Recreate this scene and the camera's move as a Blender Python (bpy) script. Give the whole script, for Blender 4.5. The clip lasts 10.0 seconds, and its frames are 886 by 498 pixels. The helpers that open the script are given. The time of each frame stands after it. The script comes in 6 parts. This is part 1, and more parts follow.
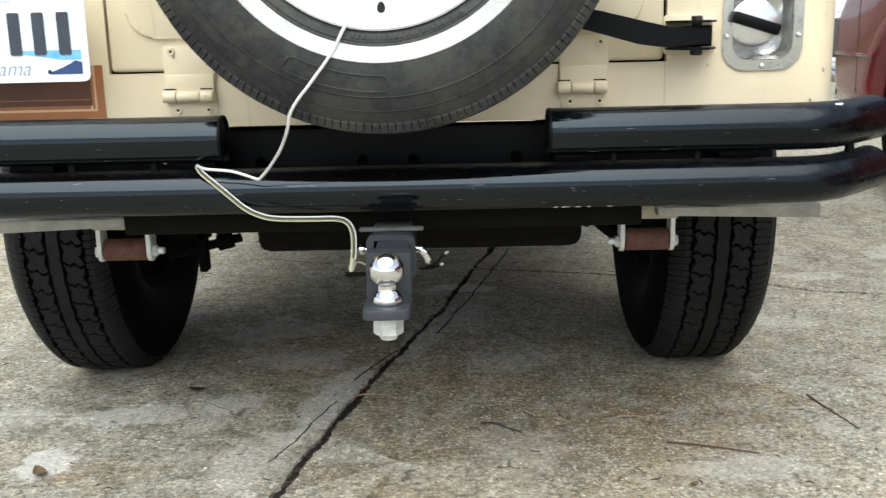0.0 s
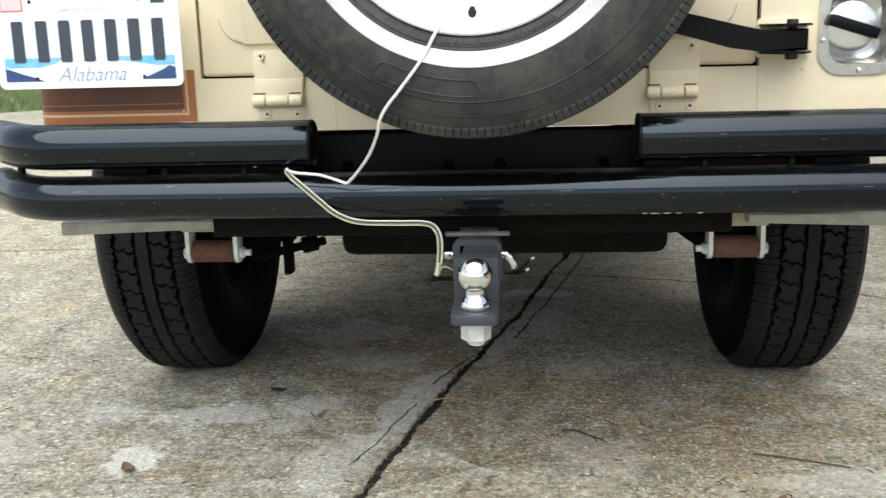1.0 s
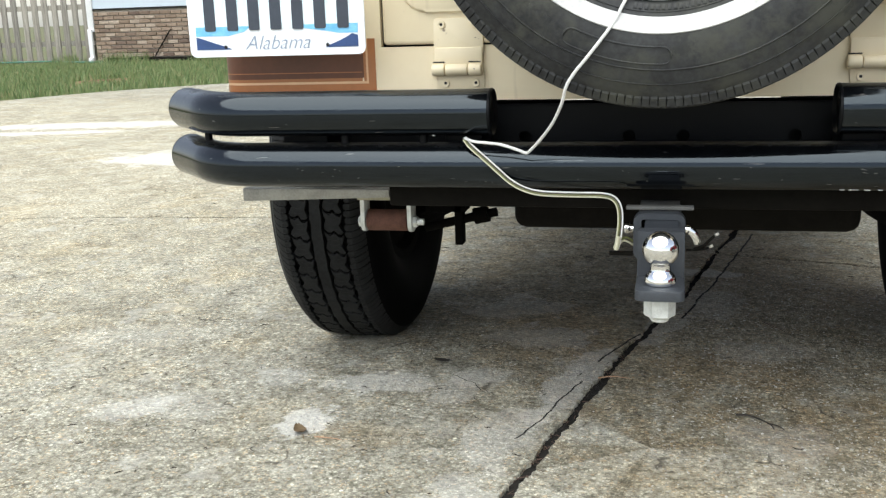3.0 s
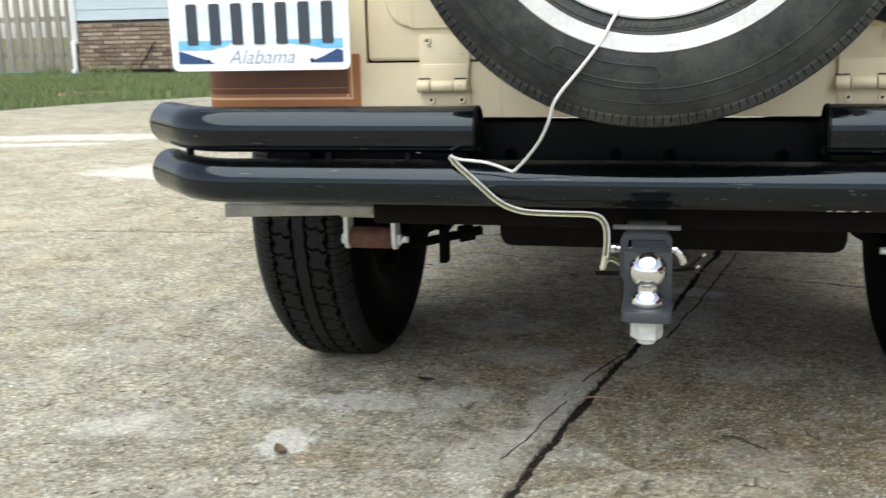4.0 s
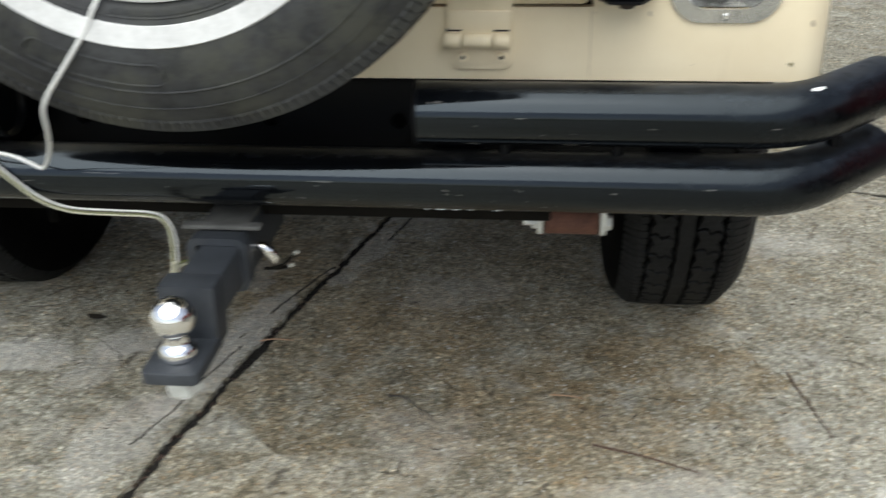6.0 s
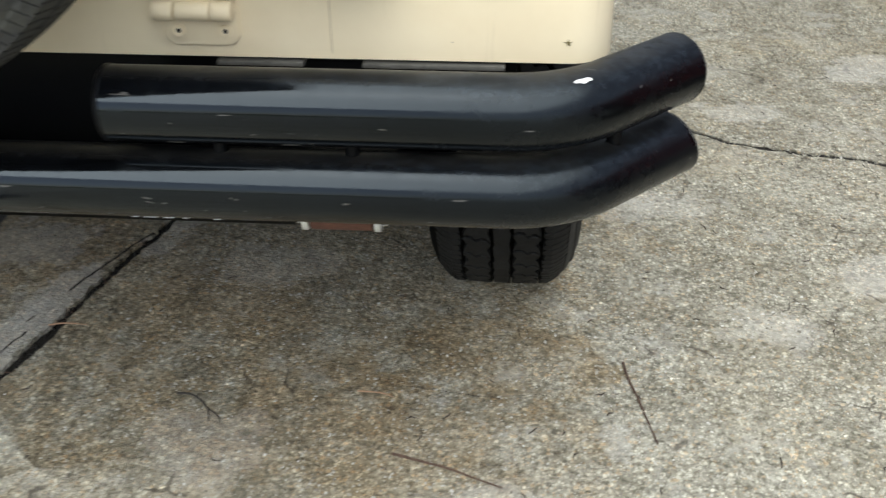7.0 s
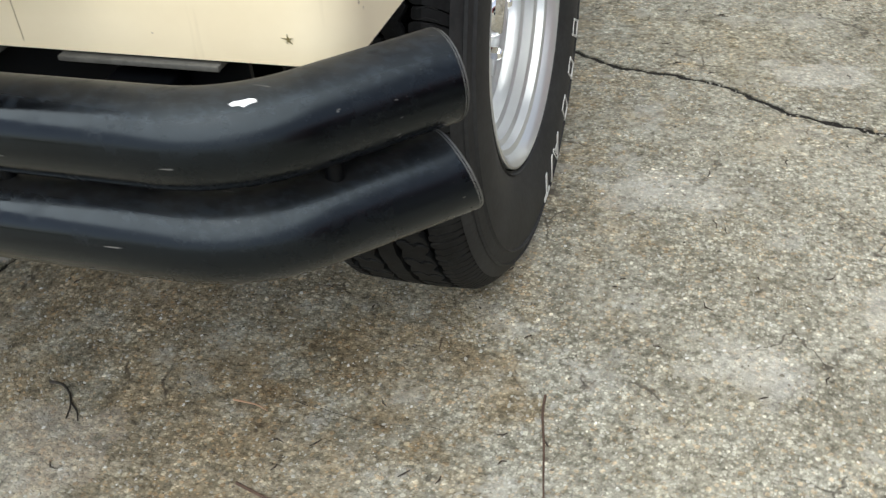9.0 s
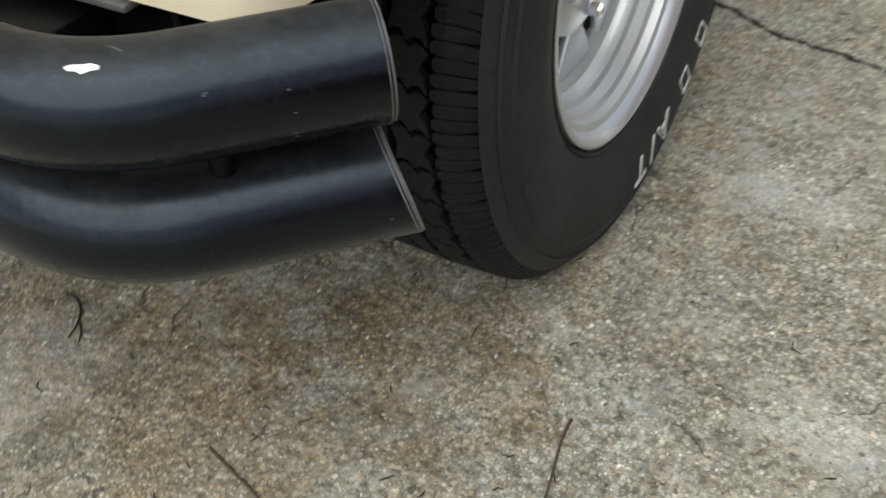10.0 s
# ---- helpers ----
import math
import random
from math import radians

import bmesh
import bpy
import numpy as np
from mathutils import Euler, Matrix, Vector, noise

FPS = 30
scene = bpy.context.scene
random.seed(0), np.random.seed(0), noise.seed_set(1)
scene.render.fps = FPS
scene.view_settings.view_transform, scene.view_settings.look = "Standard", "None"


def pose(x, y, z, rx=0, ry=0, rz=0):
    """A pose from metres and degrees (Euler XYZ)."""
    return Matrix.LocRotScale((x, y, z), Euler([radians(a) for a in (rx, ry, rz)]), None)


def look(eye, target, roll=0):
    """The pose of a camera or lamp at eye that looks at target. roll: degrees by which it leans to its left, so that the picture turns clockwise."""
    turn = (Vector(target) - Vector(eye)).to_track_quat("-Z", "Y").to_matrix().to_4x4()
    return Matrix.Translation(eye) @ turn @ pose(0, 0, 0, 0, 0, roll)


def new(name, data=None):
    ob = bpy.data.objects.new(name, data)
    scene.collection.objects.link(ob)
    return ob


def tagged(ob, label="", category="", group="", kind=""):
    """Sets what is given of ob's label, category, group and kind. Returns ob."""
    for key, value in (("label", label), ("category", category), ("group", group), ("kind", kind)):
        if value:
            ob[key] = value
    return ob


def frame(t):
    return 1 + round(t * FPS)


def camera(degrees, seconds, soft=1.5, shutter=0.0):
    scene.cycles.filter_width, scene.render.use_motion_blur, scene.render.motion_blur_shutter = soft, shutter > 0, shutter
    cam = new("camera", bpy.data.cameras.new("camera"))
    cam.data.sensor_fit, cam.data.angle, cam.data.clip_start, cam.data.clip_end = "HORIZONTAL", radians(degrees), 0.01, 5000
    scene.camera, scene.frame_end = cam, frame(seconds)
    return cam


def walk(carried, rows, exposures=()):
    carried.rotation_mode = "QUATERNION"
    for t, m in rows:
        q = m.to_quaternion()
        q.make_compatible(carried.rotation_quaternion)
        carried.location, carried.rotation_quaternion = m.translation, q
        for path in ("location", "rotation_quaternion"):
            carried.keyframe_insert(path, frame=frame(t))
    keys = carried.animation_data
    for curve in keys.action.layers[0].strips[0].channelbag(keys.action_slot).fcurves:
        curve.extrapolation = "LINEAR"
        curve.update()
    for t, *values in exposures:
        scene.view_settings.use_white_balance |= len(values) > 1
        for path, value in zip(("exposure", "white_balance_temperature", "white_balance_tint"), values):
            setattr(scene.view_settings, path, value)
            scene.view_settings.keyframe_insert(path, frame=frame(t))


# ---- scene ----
cam = camera(47.8, 10.0, 1.32, 0.48)
PATH = [
    (0, (0.117, -1.656, 0.763), (0.083, 0.294, 0.321), -1.4),
    (0.5, (0.099, -1.653, 0.764), (0.002, 0.297, 0.328), -1.5),
    (1, (0.085, -1.652, 0.766), (-0.08, 0.293, 0.333), -1.6),
    (1.5, (0.067, -1.651, 0.763), (-0.182, 0.287, 0.335), -1.5),
    (2, (0.049, -1.649, 0.764), (-0.28, 0.278, 0.342), -1.4),
    (2.5, (0.038, -1.647, 0.76), (-0.377, 0.254, 0.296), -1.9),
    (2.7, (0.034, -1.642, 0.756), (-0.408, 0.251, 0.285), -2.1),
    (3.8, (0.025, -1.637, 0.75), (-0.42, 0.263, 0.309), -1.6),
    (4, (0.023, -1.619, 0.753), (-0.392, 0.288, 0.314), -1.3),
    (4.3, (-0.010, -1.566, 0.784), (-0.290, 0.347, 0.273), 1.3),
    (4.5, (-0.031, -1.507, 0.850), (-0.232, 0.347, 0.126), 0.1),
    (4.7, (-0.031, -1.463, 0.894), (-0.239, 0.363, 0.104), -1.9),
    (5, (-0.010, -1.400, 0.959), (-0.129, 0.386, 0.068), -1.6),
    (5.2, (0.047, -1.349, 0.972), (-0.047, 0.431, 0.065), -2.1),
    (5.4, (0.122, -1.317, 0.973), (-0.022, 0.441, 0.03), -4.5),
    (5.5, (0.169, -1.293, 0.97), (-0.013, 0.458, 0.022), -4.5),
    (6, (0.423, -1.201, 0.975), (0.198, 0.572, 0.074), -1.6),
    (6.2, (0.477, -1.176, 0.989), (0.300, 0.588, 0.062), -1.7),
    (7.3, (0.696, -0.875, 0.978), (0.551, 0.78, -0.135), -0.6),
    (7.5, (0.718, -0.838, 0.982), (0.576, 0.802, -0.154), -1.1),
    (8, (0.783, -0.761, 0.964), (0.535, 0.873, -0.162), -1.0),
    (8.5, (0.912, -0.678, 0.943), (0.511, 0.898, -0.221), -3.5),
    (9, (1.021, -0.62, 0.934), (0.484, 0.894, -0.258), -5.1),
    (9.5, (1.065, -0.526, 0.897), (0.407, 0.944, -0.29), -2.5),
    (10, (1.103, -0.383, 0.881), (0.276, 0.885, -0.427), -3.9),
]
EXPOSURES = [(0, 0.60), (2.5, 0.63), (4, 0.46), (4.6, 0.30), (5.4, 0.27), (6.1, 0.38), (7.4, 0.60), (9.0, 0.60), (10, 0.32)]
walk(cam, [(t, look(eye, target, roll)) for t, eye, target, roll in PATH], EXPOSURES)

# ---- light ----
world = bpy.data.worlds.new("overcast_sky")
scene.world = world
world.use_nodes = True
wn = world.node_tree
sky = wn.nodes.new("ShaderNodeTexSky")
sky.sky_type, sky.sun_disc = "NISHITA", False
sky.sun_elevation, sky.sun_rotation = radians(65), radians(188)
sky.air_density, sky.dust_density = 1.0, 1.0
soft_sky = wn.nodes.new("ShaderNodeHueSaturation")
soft_sky.inputs["Saturation"].default_value = 0.52
wn.links.new(sky.outputs[0], soft_sky.inputs["Color"])
wn.links.new(soft_sky.outputs[0], wn.nodes["Background"].inputs["Color"])
wn.nodes["Background"].inputs["Strength"].default_value = 0.15
sun_data = bpy.data.lights.new("sun", "SUN")
sun_data.energy, sun_data.angle, sun_data.color = 3.4, radians(85), (0.98, 0.995, 0.925)
sun = new("sun", sun_data)
sun.matrix_world = look((-0.6, -4.2, 9.0), (0, 0, 0))


# ---- mesh tools ----
OFFSET = {}


def thing(name, at=(0, 0, 0), label="", category="", group="", kind=""):
    ob = new(name)
    ob.location = at
    OFFSET[ob.name] = Vector(at)
    return tagged(ob, label, category, group, kind)


def link_mesh(name, me, parent=None, label=""):
    ob = new(name, me)
    OFFSET[ob.name] = Vector((0, 0, 0))
    if parent is not None:
        ob.parent = parent
        ob.matrix_parent_inverse = Matrix.Translation(-OFFSET[parent.name])
    if label:
        ob["label"] = label
    return ob


def part(name, bm, material, parent=None, label="", angle=35, smooth=True):
    me = bpy.data.meshes.new(name)
    bmesh.ops.recalc_face_normals(bm, faces=bm.faces)
    bm.to_mesh(me)
    bm.free()
    if smooth:
        me.polygons.foreach_set("use_smooth", [True] * len(me.polygons))
        me.set_sharp_from_angle(angle=radians(angle))
    me.materials.append(material)
    return link_mesh(name, me, parent, label)


def join(bm, other, m=None):
    if m is not None:
        bmesh.ops.transform(other, matrix=m, verts=other.verts)
    me = bpy.data.meshes.new("tmp")
    other.to_mesh(me)
    other.free()
    bm.from_mesh(me)
    bpy.data.meshes.remove(me)
    return bm


def box(x0, x1, y0, y1, z0, z1, bevel=0.0, seg=2):
    bm = bmesh.new()
    bmesh.ops.create_cube(bm, size=1.0)
    bmesh.ops.transform(bm, matrix=Matrix.Translation(((x0 + x1) / 2, (y0 + y1) / 2, (z0 + z1) / 2)) @ Matrix.Diagonal((x1 - x0, y1 - y0, z1 - z0, 1)), verts=bm.verts)
    if bevel:
        bmesh.ops.bevel(bm, geom=bm.edges[:], offset=bevel, segments=seg, profile=0.5, affect="EDGES")
    return bm


def sweep(points, r, seg=24, caps=True, flat=1.0):
    """A round bar along points; r is one radius or one for each point."""
    pts = [Vector(p) for p in points]
    rad = r if isinstance(r, (list, tuple)) else [r] * len(pts)
    bm = bmesh.new()
    tang = []
    for i in range(len(pts)):
        a, b = pts[max(i - 1, 0)], pts[min(i + 1, len(pts) - 1)]
        tang.append((b - a).normalized())
    up = Vector((0, 0, 1)) if abs(tang[0].z) < 0.9 else Vector((1, 0, 0))
    side = tang[0].cross(up).normalized()
    rings = []
    for p, t, q in zip(pts, tang, rad):
        side = (side - t * side.dot(t)).normalized()
        nor = side.cross(t)
        rings.append([bm.verts.new(p + (side * math.cos(k * 2 * math.pi / seg) + nor * (flat * math.sin(k * 2 * math.pi / seg))) * q) for k in range(seg)])
    for a, b in zip(rings, rings[1:]):
        for k in range(seg):
            bm.faces.new((a[k], a[(k + 1) % seg], b[(k + 1) % seg], b[k]))
    if caps:
        bm.faces.new(rings[0])
        bm.faces.new(rings[-1][::-1])
    return bm


def rod(p0, p1, r, seg=20, bevel=0.0):
    p0, p1 = Vector(p0), Vector(p1)
    d = (p1 - p0).normalized()
    if not bevel:
        return sweep([p0, p1], r, seg)
    return sweep([p0, p0 + d * bevel * 0.3, p0 + d * bevel, p1 - d * bevel, p1 - d * bevel * 0.3, p1], [r - bevel, r - bevel * 0.3, r, r, r - bevel * 0.3, r - bevel], seg)


def smooth_line(points, n=8):
    """A curve through the points."""
    p = [Vector(q) for q in points]
    p = [2 * p[0] - p[1]] + p + [2 * p[-1] - p[-2]]
    out = []
    for i in range(1, len(p) - 2):
        a, b, c, d = p[i - 1 : i + 3]
        for k in range(n):
            t = k / n
            out.append(0.5 * (2 * b + (c - a) * t + (2 * a - 5 * b + 4 * c - d) * t * t + (3 * b - a - 3 * c + d) * t ** 3))
    return out + [p[-2]]


def lathe(profile, m, seg=64, closed=False):
    """Turns (radius, height) points round the z axis of the pose m."""
    bm = bmesh.new()
    rings = []
    for r, h in profile:
        if r < 1e-6:
            rings.append([bm.verts.new((0, 0, h))])
        else:
            rings.append([bm.verts.new((r * math.cos(k * 2 * math.pi / seg), r * math.sin(k * 2 * math.pi / seg), h)) for k in range(seg)])
    pairs = list(zip(rings, rings[1:])) + ([(rings[-1], rings[0])] if closed else [])
    for a, b in pairs:
        for k in range(seg):
            j = (k + 1) % seg
            f = [a[k], a[j], b[j], b[k]] if len(a) > 1 and len(b) > 1 else ([a[0], b[j], b[k]] if len(a) == 1 else [a[k], a[j], b[0]])
            bm.faces.new(f)
    bmesh.ops.transform(bm, matrix=m, verts=bm.verts)
    return bm


def prism(poly, depth, m, bevel=0.0, seg=2):
    """A flat shape in x, y, made depth thick along z, set by the pose m."""
    bm = bmesh.new()
    lo = [bm.verts.new((x, y, 0)) for x, y in poly]
    hi = [bm.verts.new((x, y, depth)) for x, y in poly]
    bm.faces.new(lo[::-1])
    top = bm.faces.new(hi)
    n = len(poly)
    for k in range(n):
        bm.faces.new((lo[k], lo[(k + 1) % n], hi[(k + 1) % n], hi[k]))
    if bevel:
        bmesh.ops.bevel(bm, geom=list(top.edges), offset=bevel, segments=seg, profile=0.5, affect="EDGES")
    bmesh.ops.transform(bm, matrix=m, verts=bm.verts)
    return bm


def round_rect(x0, x1, y0, y1, r, n=6):
    out = []
    for cx, cy, a0 in ((x1 - r, y1 - r, 0), (x0 + r, y1 - r, 90), (x0 + r, y0 + r, 180), (x1 - r, y0 + r, 270)):
        for k in range(n + 1):
            a = radians(a0 + 90 * k / n)
            out.append((cx + r * math.cos(a), cy + r * math.sin(a)))
    return out


FACING = pose(0, 0, 0, 90)  # x stays, y goes up, the thickness goes towards -y


def wall_along(path, z0, z1, out, thick):
    """A sheet that follows a line of plan points, its outside out metres off it and thick inwards."""
    bm = bmesh.new()
    p = [Vector((x, y, 0)) for x, y in path]
    cols = []
    for i in range(len(p)):
        t = (p[min(i + 1, len(p) - 1)] - p[max(i - 1, 0)]).normalized()
        n = Vector((t.y, -t.x, 0))
        a, b = p[i] + n * out, p[i] + n * (out - thick)
        cols.append([bm.verts.new((q.x, q.y, z)) for q, z in ((a, z0), (a, z1), (b, z1), (b, z0))])
    for a, b in zip(cols, cols[1:]):
        for k in range(4):
            bm.faces.new((a[k], a[(k + 1) % 4], b[(k + 1) % 4], b[k]))
    bm.faces.new(cols[0])
    bm.faces.new(cols[-1][::-1])
    return bm


# ---- materials ----
def mat(name, color=(0.5, 0.5, 0.5), rough=0.5, metal=0.0, vary=0.0, scale=8.0, color2=None, bump=0.0, bump_scale=60.0, rough_vary=0.0, coat=0.0, spec=0.5):
    m = bpy.data.materials.new(name)
    m.use_nodes = True
    nt = m.node_tree
    bs = nt.nodes["Principled BSDF"]
    bs.inputs["Base Color"].default_value = (*color, 1)
    bs.inputs["Roughness"].default_value = rough
    bs.inputs["Metallic"].default_value = metal
    bs.inputs["Specular IOR Level"].default_value = spec
    if coat:
        bs.inputs["Coat Weight"].default_value = coat
        bs.inputs["Coat Roughness"].default_value = 0.08
    geo = nt.nodes.new("ShaderNodeNewGeometry")
    if vary or color2:
        big = add_noise(nt, geo.outputs["Position"], scale, 5, 0.6)
        fine = add_noise(nt, geo.outputs["Position"], scale * 9, 4, 0.6)
        both = blend_values(nt, big, fine, 0.4)
        c2 = color2 or tuple(c * (1 - vary) for c in color)
        ramp = add_ramp(nt, both, [(0.36, (*c2, 1)), (0.6, (*color, 1))])
        nt.links.new(ramp, bs.inputs["Base Color"])
        if rough_vary:
            rr = add_range(nt, both, 0.3, 0.7, rough + rough_vary, max(rough - rough_vary, 0.02))
            nt.links.new(rr, bs.inputs["Roughness"])
    if bump:
        h = add_noise(nt, geo.outputs["Position"], bump_scale, 4, 0.6)
        add_bump(nt, bs, h, bump)
    return m


def add_noise(nt, vec, scale, detail=4, rough=0.55, out="Fac"):
    n = nt.nodes.new("ShaderNodeTexNoise")
    n.inputs["Scale"].default_value = scale
    n.inputs["Detail"].default_value = detail
    n.inputs["Roughness"].default_value = rough
    if vec is not None:
        nt.links.new(vec, n.inputs["Vector"])
    return n.outputs[out]


def add_ramp(nt, fac, stops):
    r = nt.nodes.new("ShaderNodeValToRGB")
    el = r.color_ramp.elements
    while len(el) < len(stops):
        el.new(0.5)
    for e, (p, c) in zip(el, stops):
        e.position, e.color = p, c
    nt.links.new(fac, r.inputs["Fac"])
    return r.outputs["Color"]


def add_range(nt, v, a, b, c, d):
    n = nt.nodes.new("ShaderNodeMapRange")
    for k, x in zip(("From Min", "From Max", "To Min", "To Max"), (a, b, c, d)):
        n.inputs[k].default_value = x
    nt.links.new(v, n.inputs["Value"])
    return n.outputs["Result"]


def blend_values(nt, a, b, f):
    n = nt.nodes.new("ShaderNodeMix")
    n.inputs["Factor"].default_value = f
    nt.links.new(a, n.inputs[2])
    nt.links.new(b, n.inputs[3])
    return n.outputs[0]


def do_math(nt, op, a, b=None, clamp=False):
    n = nt.nodes.new("ShaderNodeMath")
    n.operation, n.use_clamp = op, clamp
    for k, v in enumerate((a, b)):
        if v is None:
            continue
        if isinstance(v, (int, float)):
            n.inputs[k].default_value = v
        else:
            nt.links.new(v, n.inputs[k])
    return n.outputs[0]


def mix_color(nt, fac, a, b, mode="MIX"):
    n = nt.nodes.new("ShaderNodeMix")
    n.data_type, n.blend_type = "RGBA", mode
    for k, v in ((0, fac), (6, a), (7, b)):
        if isinstance(v, (int, float)):
            n.inputs[k].default_value = v
        elif isinstance(v, tuple):
            n.inputs[k].default_value = (*v, 1)
        else:
            nt.links.new(v, n.inputs[k])
    return n.outputs[2]


def add_bump(nt, bs, h, strength, dist=0.002):
    b = nt.nodes.new("ShaderNodeBump")
    b.inputs["Strength"].default_value = strength
    b.inputs["Distance"].default_value = dist
    nt.links.new(h, b.inputs["Height"])
    nt.links.new(b.outputs[0], bs.inputs["Normal"])


def spot(nt, pos, at, size, turn=0.0, rough=0.5, edge=0.2):
    """1 inside an uneven patch of that size on the ground, 0 outside."""
    mp = nt.nodes.new("ShaderNodeMapping")
    mp.vector_type = "TEXTURE"
    mp.inputs["Location"].default_value = (*at, 0)
    mp.inputs["Rotation"].default_value = (0, 0, radians(turn))
    mp.inputs["Scale"].default_value = (*size, 1)
    nt.links.new(pos, mp.inputs["Vector"])
    ln = nt.nodes.new("ShaderNodeVectorMath")
    ln.operation = "LENGTH"
    nt.links.new(mp.outputs[0], ln.inputs[0])
    wob = add_noise(nt, pos, 26, 10, 0.8)
    d = do_math(nt, "ADD", ln.outputs["Value"], do_math(nt, "MULTIPLY", do_math(nt, "SUBTRACT", wob, 0.5), 2.6 * rough))
    d = do_math(nt, "ADD", d, do_math(nt, "MULTIPLY", do_math(nt, "SUBTRACT", add_noise(nt, pos, 10, 3, 0.5), 0.5), 2.2 * rough))
    return add_range(nt, d, 0.9 - edge, 0.9 + edge, 1.0, 0.0)


def concrete():
    m = bpy.data.materials.new("exposed_aggregate_concrete")
    m.use_nodes = True
    nt = m.node_tree
    bs = nt.nodes["Principled BSDF"]
    pos = nt.nodes.new("ShaderNodeNewGeometry").outputs["Position"]
    big = add_noise(nt, pos, 1.7, 6, 0.62)
    mid = add_noise(nt, pos, 8, 7, 0.70)
    fine = add_noise(nt, pos, 85, 5, 0.7)
    base = add_ramp(nt, blend_values(nt, big, mid, 0.6), [(0.34, (0.262, 0.248, 0.203, 1)), (0.46, (0.358, 0.347, 0.296, 1)), (0.57, (0.445, 0.438, 0.387, 1))])
    # aggregate stones of two sizes, set in cement
    def stones(scale, keep, shades):
        v = nt.nodes.new("ShaderNodeTexVoronoi")
        v.inputs["Scale"].default_value = scale
        nt.links.new(pos, v.inputs["Vector"])
        sp = nt.nodes.new("ShaderNodeSeparateColor")
        nt.links.new(v.outputs["Color"], sp.inputs[0])
        shade = add_ramp(nt, sp.outputs[0], [(p, (g, g * 0.99, g * 0.955, 1)) for p, g in shades])
        shade = mix_color(nt, add_range(nt, sp.outputs[1], 0.80, 0.84, 0.0, 0.7), shade, (1.12, 0.86, 0.62))
        seen = do_math(nt, "MULTIPLY", add_range(nt, v.outputs["Distance"], 0.42, 0.52, 1.0, 0.0), add_range(nt, sp.outputs[2], keep, keep + 0.05, 0.0, 1.0))
        return seen, shade

    worn = add_range(nt, add_noise(nt, pos, 5.5, 8, 0.7), 0.42, 0.60, 1.0, 0.62)
    seen1, shade1 = stones(128, 0.22, ((0.0, 0.42), (0.20, 0.70), (0.5, 1.0), (0.8, 1.18), (0.96, 1.4), (1.0, 1.9)))
    seen2, shade2 = stones(225, 0.10, ((0.0, 0.46), (0.22, 0.74), (0.5, 1.0), (0.78, 1.16), (0.97, 1.35), (1.0, 1.8)))
    col = mix_color(nt, do_math(nt, "MULTIPLY", worn, 0.95), base, mix_color(nt, 1.0, base, (0.58, 0.56, 0.51), "MULTIPLY"))
    col = mix_color(nt, do_math(nt, "MULTIPLY", seen2, worn), col, mix_color(nt, 1.0, base, shade2, "MULTIPLY"))
    col = mix_color(nt, do_math(nt, "MULTIPLY", seen1, worn), col, mix_color(nt, 1.0, base, shade1, "MULTIPLY"))
    grit = add_ramp(nt, fine, [(0.36, (0.50, 0.49, 0.46, 1)), (0.5, (1, 1, 1, 1)), (0.64, (1.34, 1.33, 1.32, 1))])
    col = mix_color(nt, 1.0, col, grit, "MULTIPLY")
    flaky = add_noise(nt, pos, 34, 9, 0.74)
    mott = add_ramp(nt, flaky, [(0.37, (0.62, 0.61, 0.58, 1)), (0.45, (0.92, 0.92, 0.91, 1)), (0.54, (1.05, 1.05, 1.05, 1)), (0.63, (1.24, 1.24, 1.23, 1))])
    col = mix_color(nt, 1.0, col, mott, "MULTIPLY")
    # cloudy wear a hand's width across, with ragged edges
    cloud = add_ramp(nt, add_noise(nt, pos, 15, 12, 0.70), [(0.39, (0.64, 0.63, 0.60, 1)), (0.46, (0.93, 0.93, 0.92, 1)), (0.53, (1.05, 1.05, 1.05, 1)), (0.60, (1.30, 1.30, 1.29, 1))])
    parked = add_range(nt, spot(nt, pos, (-0.35, 0.5), (0.75, 0.95), 0, 0.5, 0.45), 0.0, 1.0, 0.25, 0.9)
    col = mix_color(nt, parked, col, mix_color(nt, 1.0, col, cloud, "MULTIPLY"))
    # smooth pale cement left on top in places
    skin = add_range(nt, add_noise(nt, pos, 6.5, 12, 0.74), 0.555, 0.58, 0.0, 0.42)
    col = mix_color(nt, skin, col, mix_color(nt, 0.75, (0.42, 0.415, 0.385), mix_color(nt, 1.0, (0.42, 0.415, 0.385), mott, "MULTIPLY")))
    # damp dark and rusty brown blotches
    damp = add_range(nt, add_noise(nt, pos, 4.6, 12, 0.74), 0.555, 0.60, 0.0, 0.36)
    col = mix_color(nt, damp, col, mix_color(nt, 1.0, col, (0.50, 0.48, 0.42), "MULTIPLY"))
    tint = add_range(nt, add_noise(nt, pos, 3.3, 4, 0.6), 0.52, 0.66, 0.0, 0.45)
    col = mix_color(nt, tint, col, mix_color(nt, 1.0, col, (1.0, 0.90, 0.72), "MULTIPLY"))
    # scaled-off flakes and dirt pits, longer one way
    fl = nt.nodes.new("ShaderNodeMapping")
    fl.inputs["Scale"].default_value = (24, 44, 30)
    fl.inputs["Rotation"].default_value = (0, 0, radians(9))
    nt.links.new(pos, fl.inputs["Vector"])
    pit = add_range(nt, add_noise(nt, fl.outputs[0], 1.0, 6, 0.66), 0.615, 0.68, 0.0, 0.72)
    col = mix_color(nt, pit, col, mix_color(nt, 0.5, (0.055, 0.046, 0.036), mix_color(nt, 1.0, col, (0.45, 0.42, 0.36), "MULTIPLY")))
